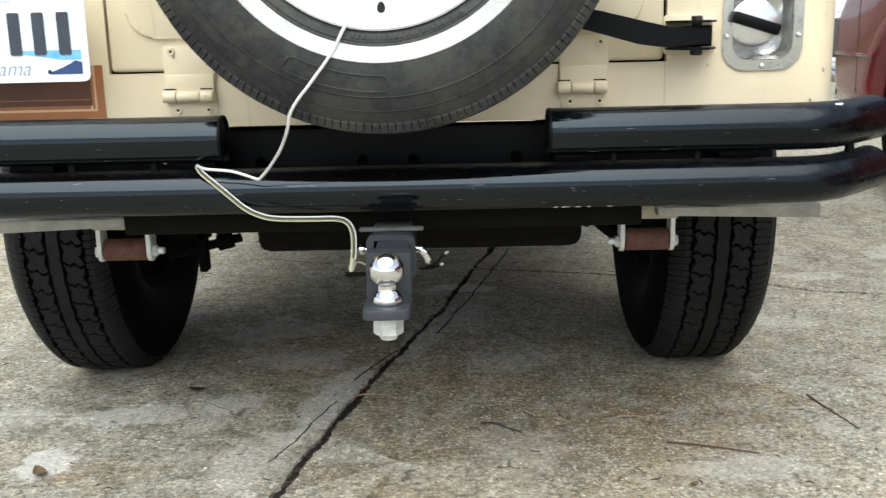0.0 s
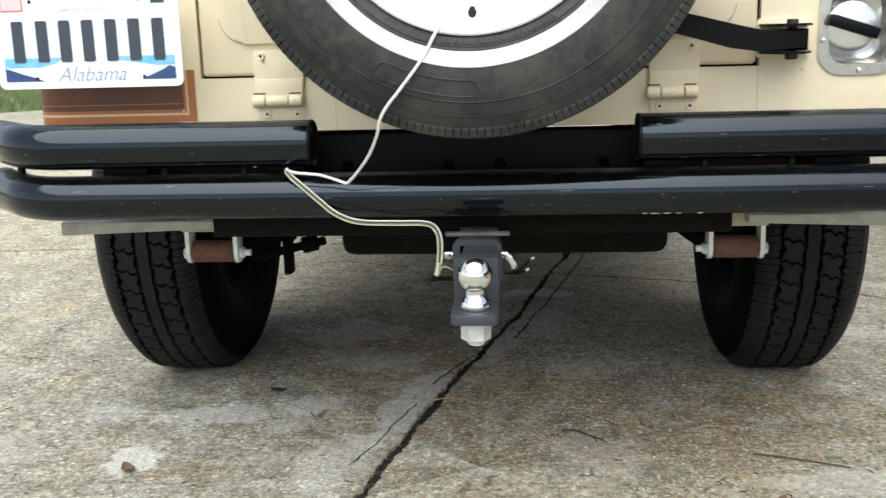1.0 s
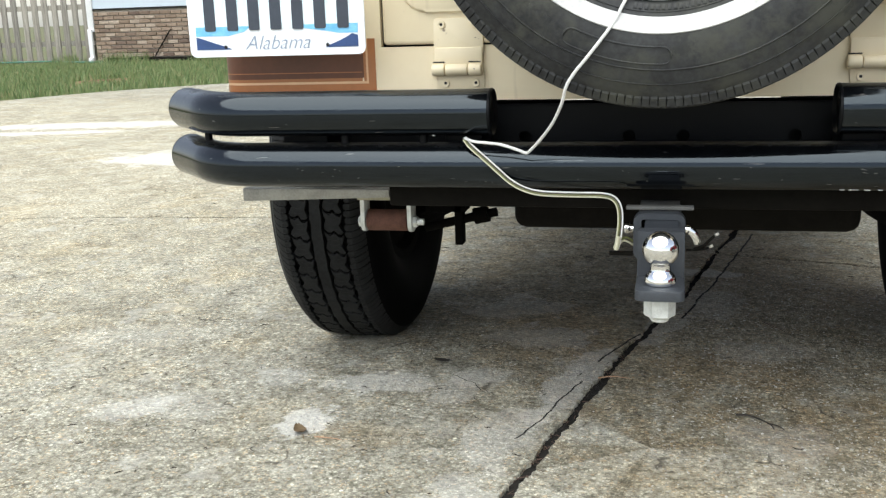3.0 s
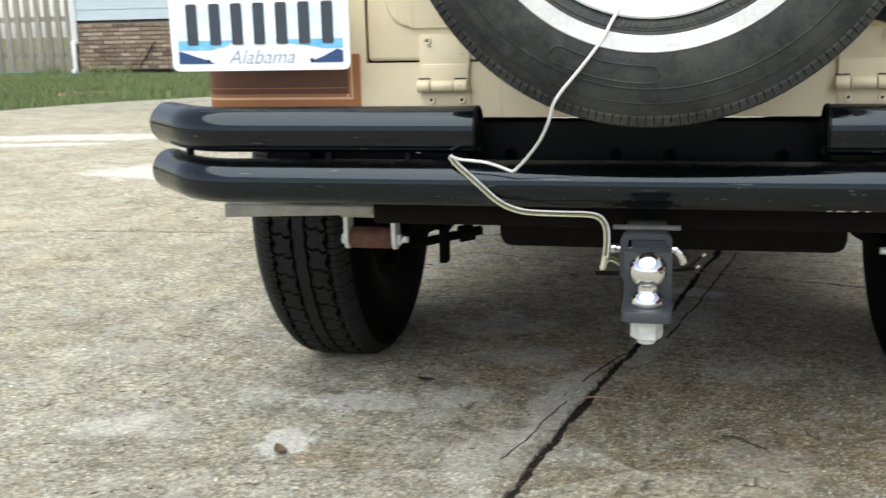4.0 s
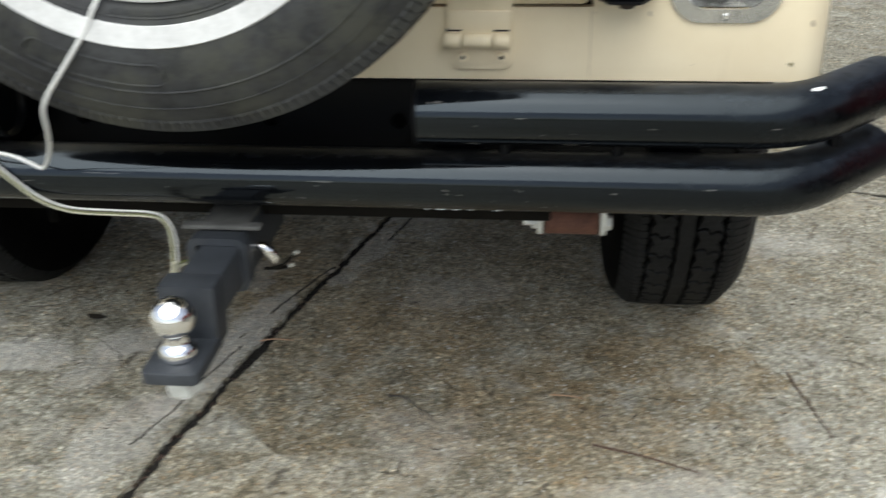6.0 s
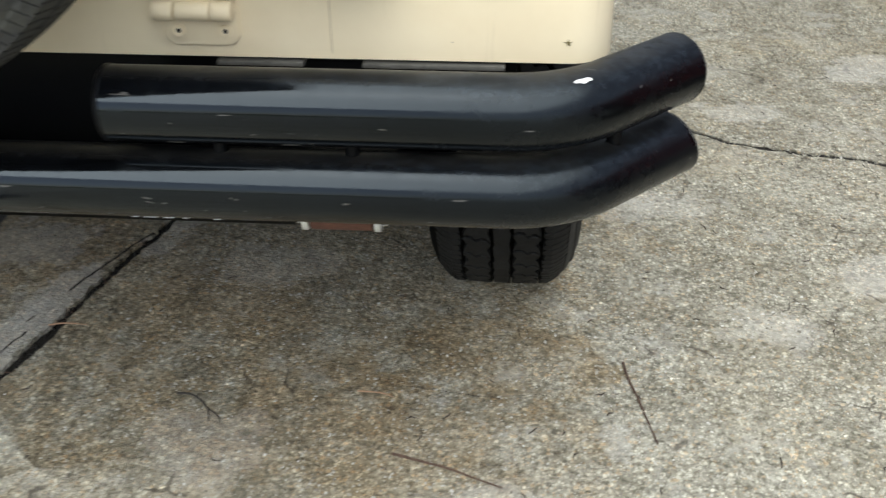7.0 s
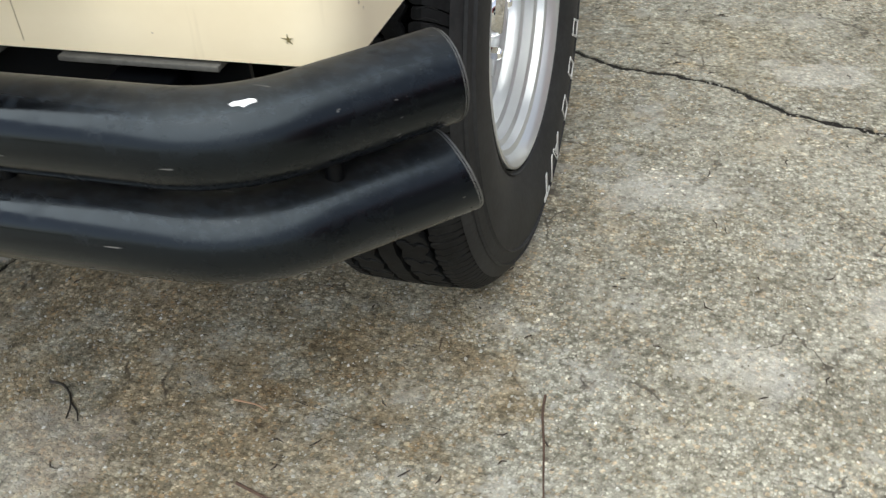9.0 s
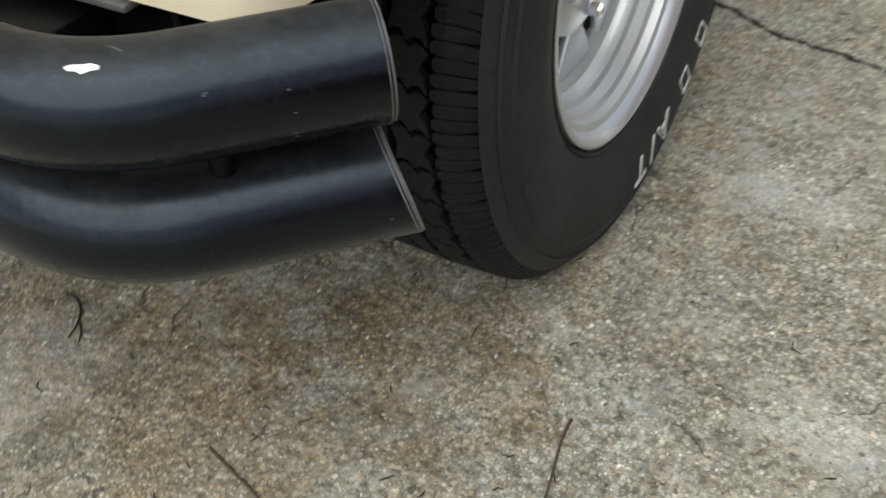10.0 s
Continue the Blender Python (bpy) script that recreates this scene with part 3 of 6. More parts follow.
def uneven(points, step, amount, seed):
    """The line through points, cut into short steps and made ragged."""
    out = []
    p = [Vector((*q, 0)) for q in points]
    for a, b in zip(p, p[1:]):
        n = max(1, int((b - a).length / step))
        d = (b - a).normalized()
        side = Vector((-d.y, d.x, 0))
        for k in range(n):
            q = a + (b - a) * k / n
            w = amount * (noise.noise((q.x * 9, q.y * 9, seed)) + 0.7 * noise.noise((q.x * 31, q.y * 31, seed + 5)) + 0.5 * noise.noise((q.x * 85, q.y * 85, seed + 9)))
            q = q + side * w
            out.append((q.x, q.y))
    return out + [tuple(points[-1])]


ground = part("ground", box(-160, 160, -160, 160, -0.6, -0.035), GRASS_GROUND)
tagged(ground, "lawn soil with patchy green turf", "ground", kind="structure")

drive = thing("driveway", (0, 2, 0), "grey exposed-aggregate concrete driveway with a dark open joint", "driveway", kind="structure")
GAP = 0.0098
CRACK = [(joint_x(1.42), 1.42), (0.30, 1.38), (0.50, 1.33), (0.68, 1.281), (0.783, 1.218), (0.87, 1.205), (0.963, 1.177), (1.033, 1.133), (1.111, 1.085), (1.213, 1.053), (1.354, 1.018), (1.45, 0.982), (1.9, 0.86), (2.7, 0.80), (4.2, 0.55), (9.0, 0.3)]
CROSS = [(joint_x(1.93), 1.93), (-0.6, 1.90), (-1.483, 1.854), (-2.1, 1.81), (-2.49, 1.764), (-4.2, 1.70), (-14, 1.4)]
LAWN_EDGE = [(-14.0, 3.6), (-9.0, 5.5), (-6.6, 7.15), (-6.0, 8.2), (-5.1, 9.05), (-3.6, 9.7), (joint_x(10.5), 10.5)]


def slab(outline):
    bm = bmesh.new()
    vs = [bm.verts.new((x, y, 0)) for x, y in outline]
    top = bm.faces.new(vs)
    if top.normal.z < 0:
        top.normal_flip()
    bm.normal_update()
    ext = bmesh.ops.extrude_face_region(bm, geom=[top])
    low = [v for v in ext["geom"] if isinstance(v, bmesh.types.BMVert)]
    bmesh.ops.translate(bm, verts=low, vec=(0, 0, -0.09))
    bmesh.ops.triangulate(bm, faces=[f for f in bm.faces if len(f.verts) > 4])
    return part("concrete_slab", bm, CONCRETE, drive, smooth=False)


def shifted(line, dx, dy):
    return [(x + dx, y + dy) for x, y in line]


def jl(y0, y1, side, seed):
    ys = [y0] + [y for y, x in JOINT if y0 < y < y1] + [y1]
    return uneven([(joint_x(y) + side * GAP, y) for y in ys], 0.005, 0.0085, seed)


cross_n, cross_s = uneven(shifted(CROSS, 0, 0.008), 0.02, 0.011, 3.0), uneven(shifted(CROSS, 0, -0.008), 0.02, 0.011, 3.2)
crack_n, crack_s = uneven(shifted(CRACK, 0.0, 0.0088), 0.010, 0.011, 7.0), uneven(shifted(CRACK, 0.0, -0.0078), 0.010, 0.012, 7.06)
# south-west, north-west, south-east, north-east
slab(jl(-2.4, 1.925, -1, 1.0) + cross_s[1:] + [(-14, -9), (joint_x(-9), -9)])
slab(cross_n + LAWN_EDGE + jl(1.935, 3.9, -1, 1.5)[::-1])
slab(jl(-2.4, 1.417, 1, 2.0) + crack_s[1:] + [(9, -9), (joint_x(-9) + 2 * GAP, -9)])
slab(crack_n + [(9, 10.5), (joint_x(10.5) + 2 * GAP, 10.5)] + jl(1.425, 3.9, 1, 2.5)[::-1])

def ribbon(a, b, z):
    bm = bmesh.new()
    n = min(len(a), len(b))
    rows = [[bm.verts.new((*q, w)) for q, w in ((a[k], z), (b[k], z), (b[k], -0.034), (a[k], -0.034))] for k in range(n)]
    for p, q in zip(rows, rows[1:]):
        for k in range(4):
            bm.faces.new((p[k], p[(k + 1) % 4], q[(k + 1) % 4], q[k]))
    return bm


def hairline(points, w, seed):
    a = uneven(points, 0.012, 0.006, seed)
    b = [(x + w, y + w * 0.3) for x, y in a]
    bm = bmesh.new()
    rows = [[bm.verts.new((*q, 0.0005)), bm.verts.new((*r, 0.0005)), bm.verts.new((*r, -0.004)), bm.verts.new((*q, -0.004))] for q, r in zip(a, b)]
    for p, q in zip(rows, rows[1:]):
        for k in range(4):
            bm.faces.new((p[k], p[(k + 1) % 4], q[(k + 1) % 4], q[k]))
    return part("hairline_crack", bm, SOIL, drive)


hairline([(joint_x(0.0) - 0.062, 0.0), (joint_x(0.10) - 0.05, 0.10), (joint_x(0.2) - 0.052, 0.2), (joint_x(0.30) - 0.040, 0.30)], 0.0036, 2.2)
hairline([(joint_x(0.42) - 0.045, 0.42), (joint_x(0.52) - 0.030, 0.52), (joint_x(0.62) - 0.012, 0.62)], 0.005, 2.9)
hairline([(joint_x(0.75) + 0.045, 0.75), (joint_x(1.0) + 0.05, 1.0), (joint_x(1.3) + 0.058, 1.3), (joint_x(1.7) + 0.06, 1.7)], 0.006, 4.2)
hairline([(-0.55, 1.62), (-0.30, 1.52), (-0.12, 1.55), (0.10, 1.50)], 0.004, 6.2)
hairline([(0.46, 0.205), (0.60, 0.19), (0.72, 0.20)], 0.0012, 8.2)
hairline([(-0.42, 0.30), (-0.36, 0.26), (-0.33, 0.21)], 0.0016, 9.2)
part("crack_dirt", ribbon(crack_n, crack_s, -0.0035), DARK_SOIL, drive, "dark dirt in a crack")
part("crack_dirt", ribbon(cross_n, cross_s, -0.003), SOIL, drive, "dark dirt in the cross joint")
part("joint_filler", merged(prism([(joint_x(y) - 0.05, y) for y in (-9, -0.236, 0.3, 0.85, 1.7, 10.4)] + [(joint_x(y) + 0.06, y) for y in (10.4, 1.7, 0.85, 0.3, -0.236, -9)], 0.0285, pose(0, 0, -0.036)), box(-13.9, 0.8, 1.35, 1.97, -0.036, -0.032), box(0.1, 8.9, 0.25, 1.45, -0.036, -0.032)), SOIL, drive, "dark soil packed in the joint")

# spalled crumbs along the joint
rng = random.Random(4)
bm = bmesh.new()
for k in range(420):
    y = rng.uniform(-0.6, 2.2)
    x = joint_x(y) + rng.gauss(0, 0.007)
    s = rng.uniform(0.0015, 0.0045)
    c = bmesh.ops.create_icosphere(bm, subdivisions=1, radius=s)
    bmesh.ops.transform(bm, matrix=pose(x, y, -0.0075 + s * 0.4, rng.uniform(0, 90), 0, rng.uniform(0, 360)) @ Matrix.Diagonal((1.4, 1, 0.6, 1)), verts=c["verts"])
crumbs = part("joint_crumbs", bm, SOIL, None)
tagged(crumbs, "dark soil crumbs lying in the driveway joint", "debris", kind="stuff")

bm = bmesh.new()
for k in range(100):
    y = rng.choice((rng.uniform(-0.40, 0.10), rng.uniform(-0.2, 1.2)))
    p = Vector((joint_x(y) + rng.gauss(0, 0.008), y, rng.uniform(-0.006, 0.001)))
    a = rng.uniform(0, 2 * math.pi)
    ln = rng.uniform(0.003, 0.010)
    d = Vector((math.cos(a), math.sin(a), rng.uniform(-0.15, 0.15))) * ln
    join(bm, sweep([p - d, p + Vector((0, 0, 0.001)), p + d], rng.uniform(0.0004, 0.0011), 5, True, 0.6))
litter = part("joint_litter", bm, TWIG, None)
tagged(litter, "reddish brown needles and leaf scraps caught in the joint", "debris", kind="stuff")

patch = part("soil_patch", prism([(-7.2 + 0.42 * math.cos(a) * (1 + 0.2 * math.sin(3 * a)), 10.2 + 0.55 * math.sin(a)) for a in [k * math.pi / 12 for k in range(24)]], 0.012, pose(0, 0, -0.034)), BARE_SOIL)
tagged(patch, "bare reddish soil patch in the lawn", "soil", kind="structure")


def lawn_line(x):
    for (x0, y0), (x1, y1) in zip(LAWN_EDGE, LAWN_EDGE[1:]):
        if x0 <= x <= x1:
            return y0 + (y1 - y0) * (x - x0) / (x1 - x0)
    return 99.0


rng = random.Random(11)
verts, faces = [], []
while len(faces) < 100000:
    x, y = rng.uniform(-13.5, -2.5), rng.uniform(4.0, 15.0)
    edge = lawn_line(x)
    if y < edge - 0.03 or (noise.noise((x * 1.6, y * 1.6, 2)) < -0.30 and rng.random() < 0.7) or ((x + 7.2) / 0.4) ** 2 + ((y - 10.2) / 0.5) ** 2 < 1:
        continue
    h = rng.uniform(0.02, 0.07) * (0.5 + 0.6 * min(1, (y - edge) / 0.8)) + (rng.uniform(0, 0.2) if y > 14.5 and noise.noise((x * 1.1, 3, 5)) > 0.0 else 0)
    a = rng.uniform(0, 2 * math.pi)
    w = rng.uniform(0.004, 0.009)
    lx, ly = rng.gauss(0, 0.025), rng.gauss(0, 0.025)
    n = len(verts)
    verts += [(x - w * math.cos(a), y - w * math.sin(a), -0.036), (x + w * math.cos(a), y + w * math.sin(a), -0.036), (x + lx, y + ly, h)]
    faces.append((n, n + 1, n + 2))
me = bpy.data.meshes.new("lawn_grass")
me.from_pydata(verts, [], faces)
me.materials.append(BLADE)
tagged(link_mesh("lawn_grass", me), "short green lawn grass with thin patches", "grass", kind="stuff")

# ---- off-road vehicle ----
car = thing("off_road_vehicle", (0, 0.6, 0), "cream off-road vehicle with black tube bumper and spare wheel", "car")

HALF, CR = 0.747, 0.045


def corner(cx, cy, a0, a1, n=8):
    return [(cx + CR * math.cos(radians(a0 + (a1 - a0) * k / n)), cy + CR * math.sin(radians(a0 + (a1 - a0) * k / n))) for k in range(n + 1)]


LEFT_TURN = [(-HALF, 0.20), (-HALF, 0.10)] + corner(-HALF + CR, CR, 180, 270)
HR = 0.740
RIGHT_TURN = corner(HR - CR, CR, 270, 360) + [(HR, 0.10), (HR, 0.20)]
SILL = 0.603
body = bmesh.new()
join(body, wall_along(LEFT_TURN + [(-0.449, 0), (0.455, 0)] + RIGHT_TURN, SILL, 0.6925, 0.0, 0.014))
join(body, wall_along(LEFT_TURN + [(-0.452, 0)], 0.6925, 1.12, 0.0, 0.014))
join(body, wall_along(RIGHT_TURN, 0.6925, 1.12, 0.0, 0.014))
join(body, plate_holes([(0.458, 0.6925), (HR - CR, 0.6925), (HR - CR, 1.12), (0.458, 1.12)], [round_rect(0.560, 0.663, 0.688, 0.812, 0.03)], 0.014, pose(0, 0.014, 0, 90)))
SIDE = [(0.20, SILL), (0.235, SILL), (0.25, 0.70), (0.30, 0.80), (0.37, 0.86), (0.46, 0.885), (0.82, 0.885), (0.92, 0.86), (1.0, 0.79), (1.05, 0.68), (1.08, 0.56), (2.30, 0.54), (2.30, 1.12), (0.20, 1.12)]
for s in (-1, 1):
    join(body, prism(SIDE, 0.014, Matrix(((0, 0, 1, (HR - 0.014) if s > 0 else -HALF), (1, 0, 0, 0), (0, 1, 0, 0), (0, 0, 0, 1)))))
join(body, box(-HALF + 0.01, HALF - 0.01, 2.27, 2.30, 0.55, 1.30, 0.01))
join(body, box(-0.52, 0.52, 2.30, 3.30, 0.62, 1.10, 0.04, 3))
tub = part("body", body, CREAM, car)
# added above the body, out of view, to keep sky light off the ground
part("sky_blocker", merged(box(-0.72, 0.70, 0.01, 2.30, 1.121, 1.70, 0.05, 3)), BLACK_MATT, car, "unseen plain black box that blocks the sky above the body")
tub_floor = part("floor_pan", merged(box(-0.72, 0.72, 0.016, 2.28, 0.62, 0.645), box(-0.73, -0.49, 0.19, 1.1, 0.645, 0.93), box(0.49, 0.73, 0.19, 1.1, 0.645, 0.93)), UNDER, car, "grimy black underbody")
# seam drawn in darker cream, its shadow put into the colour
part("panel_seam", box(0.4562, 0.4568, -0.0004, 0.006, 0.609, 0.6915), mat("seam_shadow_cream", (0.36, 0.27, 0.16), 0.6, vary=0.3, scale=40), tub, "thin panel seam")
rng = random.Random(3)
star = [(r * math.cos(k * math.pi / 5 + 0.4), r * math.sin(k * math.pi / 5 + 0.4)) for k, r in enumerate([rng.uniform(0.0035, 0.0075) if k % 2 == 0 else rng.uniform(0.0008, 0.0016) for k in range(10)])]
part("paint_chip", prism([(0.6945 + x, 0.6245 + z) for x, z in star], 0.0006, FACING), mat("olive_scratch", (0.20, 0.16, 0.06), 0.7, vary=0.4, scale=90), tub, "small rusty chip in the paint")

gate = part("tailgate", box(-0.4475, 0.4525, -0.004, 0.018, 0.6955, 1.10, 0.007, 3), CREAM, car)
part("embossed_panel", prism(round_rect(-0.415, 0.42, 0.748, 1.05, 0.045, 8), 0.008, pose(0, -0.003, 0, 90), 0.0055, 3), CREAM, gate)


def hinge(x0, x1):
    """A strap hinge from the sill to the tailgate."""
    h = part("tailgate_hinge", merged(
        prism(round_rect(x0, x1, 0.676, 0.737, 0.007, 4), 0.004, pose(0, -0.0035, 0, 90), 0.0015),
        prism(round_rect(x0 + 0.003, x1, 0.617, 0.662, 0.012, 5), 0.004, pose(0, 0.0, 0, 90), 0.0015),
        box(x0 + 0.001, x1 - 0.002, -0.010, -0.003, 0.655, 0.690, 0.002)), CREAM, car)
    w = (x1 - x0)
    for a, b, r in ((0.0, 0.26, 0.0100), (0.275, 0.725, 0.0092), (0.74, 1.0, 0.0100)):
        part("knuckle", rod((x0 - 0.003 + a * w, -0.011, 0.654), (x0 - 0.003 + b * w, -0.011, 0.654), r, 20, 0.002), CREAM, h)
    for a, b in ((0.02, 0.26), (0.74, 0.98)):
        part("slot", box(x0 - 0.003 + a * w, x0 - 0.003 + b * w, -0.0106, -0.004, 0.6655, 0.6675), HOLE, h)
    for sx, sz, py in ((x0 + 0.014, 0.727, -0.0075), (x1 - 0.014, 0.727, -0.0075), (x0 + 0.018, 0.632, -0.004), (x1 - 0.014, 0.632, -0.004)):
        part("screw", lathe([(0, 0.0012), (0.0022, 0.0012), (0.0026, 0.003), (0.0058, 0.0034), (0.0064, 0.0012), (0.0066, 0)], pose(sx, py, sz, 90), 14), CREAM, h)
        part("socket", lathe([(0, 0.0022), (0.0028, 0.0022), (0.0028, 0.0)], pose(sx, py - 0.0004, sz, 90), 6), HOLE, h)
    return h


hinge(-0.360, -0.277)
hinge(0.284, 0.364)

# copper and brown stripes round the corner panel
for nm, z0, z1, m in (("pinstripe", 0.618, 0.6198, PALE), ("orange_stripe", 0.6198, 0.6335, ORANGE), ("pinstripe", 0.6335, 0.6375, PALE), ("orange_stripe", 0.6375, 0.643, ORANGE), ("brown_stripe", 0.643, 0.652, BROWN), ("pinstripe", 0.652, 0.6535, ORANGE), ("brown_stripe", 0.6535, 0.69, BROWN)):
    part(nm, wall_along(LEFT_TURN + [(-0.487, 0)], z0, z1, 0.0016, 0.0014), m, tub)
for x0, x1, z0, m in ((-0.476, -0.463, 0.618, ORANGE), (-0.4795, -0.476, 0.6335, PALE), (-0.484, -0.4795, 0.6375, ORANGE), (-0.487, -0.484, 0.643, BROWN)):
    part("orange_stripe", box(x0, x1, -0.0016, -0.0002, z0, 0.708), m, tub)
part("orange_stripe", box(-0.487, -0.476, -0.0016, -0.0002, 0.618, 0.6335), ORANGE, tub)
part("pinstripe", box(-0.487, -0.4795, -0.0016, -0.0002, 0.6335, 0.6375), PALE, tub)
part("brown_stripe", wall_along(LEFT_TURN + [(-0.487, 0)], 0.69, 0.708, 0.0016, 0.0014), BROWN, tub)

# fuel filler
filler = part("fuel_filler", plate_holes(round_rect(0.547, 0.676, 0.675, 0.825, 0.038, 8), [round_rect(0.563, 0.660, 0.691, 0.809, 0.028, 8)], 0.004, FACING), BRUSHED, car, "dull metal fuel filler surround")
cup = bmesh.new()
loops = []
for d, inset in ((-0.002, -0.001), (0.006, 0.003), (0.030, 0.008), (0.036, 0.018)):
    loops.append([cup.verts.new((x, d, z)) for x, z in round_rect(0.563 + inset, 0.660 - inset, 0.691 + inset, 0.809 - inset, 0.026, 8)])
for a, b in zip(loops, loops[1:]):
    for k in range(len(a)):
        cup.faces.new((a[k], a[(k + 1) % len(a)], b[(k + 1) % len(b)], b[k]))
cup.faces.new(loops[-1])
part("recess", cup, BRUSHED, filler)
capm = pose(0.597, 0.034, 0.750, 90)
cap = part("fuel_cap", lathe([(0.030, 0.0), (0.030, 0.02), (0.038, 0.024), (0.0395, 0.030), (0.0385, 0.036), (0.032, 0.040), (0.0, 0.042)], capm, 40), mat("brushed_aluminium_cap", (0.86, 0.86, 0.86), 0.22, 0.8, vary=0.1, scale=50), filler, "round bare-metal fuel cap")
part("grip_bar", merged(join(bmesh.new(), box(-0.040, 0.040, -0.009, 0.009, 0.036, 0.056, 0.004), capm @ pose(0, 0, 0, 0, 0, -18))), BLACK_MATT, filler, "black grip bar across the cap")
for sx, sz in ((0.5545, 0.730), (0.669, 0.730), (0.612, 0.682)):
    part("screw", lathe([(0, 0.0035), (0.003, 0.003), (0.0045, 0.0)], pose(sx, -0.004, sz, 90), 12), CHROME, filler)

# spare wheel carrier
carrier = part("spare_carrier", merged(
    prism([(0.20, 0.774), (0.33, 0.744), (0.405, 0.722), (0.44, 0.717), (0.516, 0.717), (0.516, 0.749), (0.45, 0.748), (0.415, 0.752), (0.345, 0.774), (0.20, 0.806)], 0.030, pose(0, -0.035, 0, 90), 0.004)), BLACK_MATT, car, "satin black swing-out carrier arm")
for z0, z1 in ((0.7535, 0.757), (0.7115, 0.715)):
    part("bracket", prism([(0.455, 0), (0.53, 0), (0.53, 0.03), (0.51, 0.072), (0.475, 0.072), (0.455, 0.03)], z1 - z0, pose(0, -0.0, z0) @ Matrix.Diagonal((1, -1, 1, 1))), BLACK_MATT, carrier)
part("pivot_bolt", merged(rod((0.495, -0.048, 0.703), (0.495, -0.048, 0.764), 0.0075), hex_head((0.495, -0.048, 0.757), (0, 0, 1), 0.009, 0.007), hex_head((0.495, -0.048, 0.7115), (0, 0, -1), 0.010, 0.008)), DARK_BOLT, carrier, "dull brown pivot bolt")
part("bracket", prism(round_rect(0.452, 0.535, 0.704, 0.766, 0.006), 0.0035, FACING, 0.001), CREAM, carrier)


# ---- wheels ----
def tread_block(bm, shape, frame_at, r_of, low, top=0.95, size=1.0):
    """One rubber block: an outline in (across, along) raised from the carcass."""
    cu = sum(u for u, a in shape) / len(shape)
    ca = sum(a for u, a in shape) / len(shape)
    shape = [(cu + (u - cu) * size, ca + (a - ca) * size) for u, a in shape]
    rings = []
    for k, dz in ((1.0, -low), (1.0, -0.0012), (top, 0.0)):
        rings.append([bm.verts.new(frame_at(cu + (u - cu) * k, ca + (a - ca) * k, r_of(cu + (u - cu) * k) + dz)) for u, a in shape])
    n = len(shape)
    for a, b in zip(rings, rings[1:]):
        for k in range(n):
            bm.faces.new((a[k], a[(k + 1) % n], b[(k + 1) % n], b[k]))
    bm.faces.new(rings[-1])


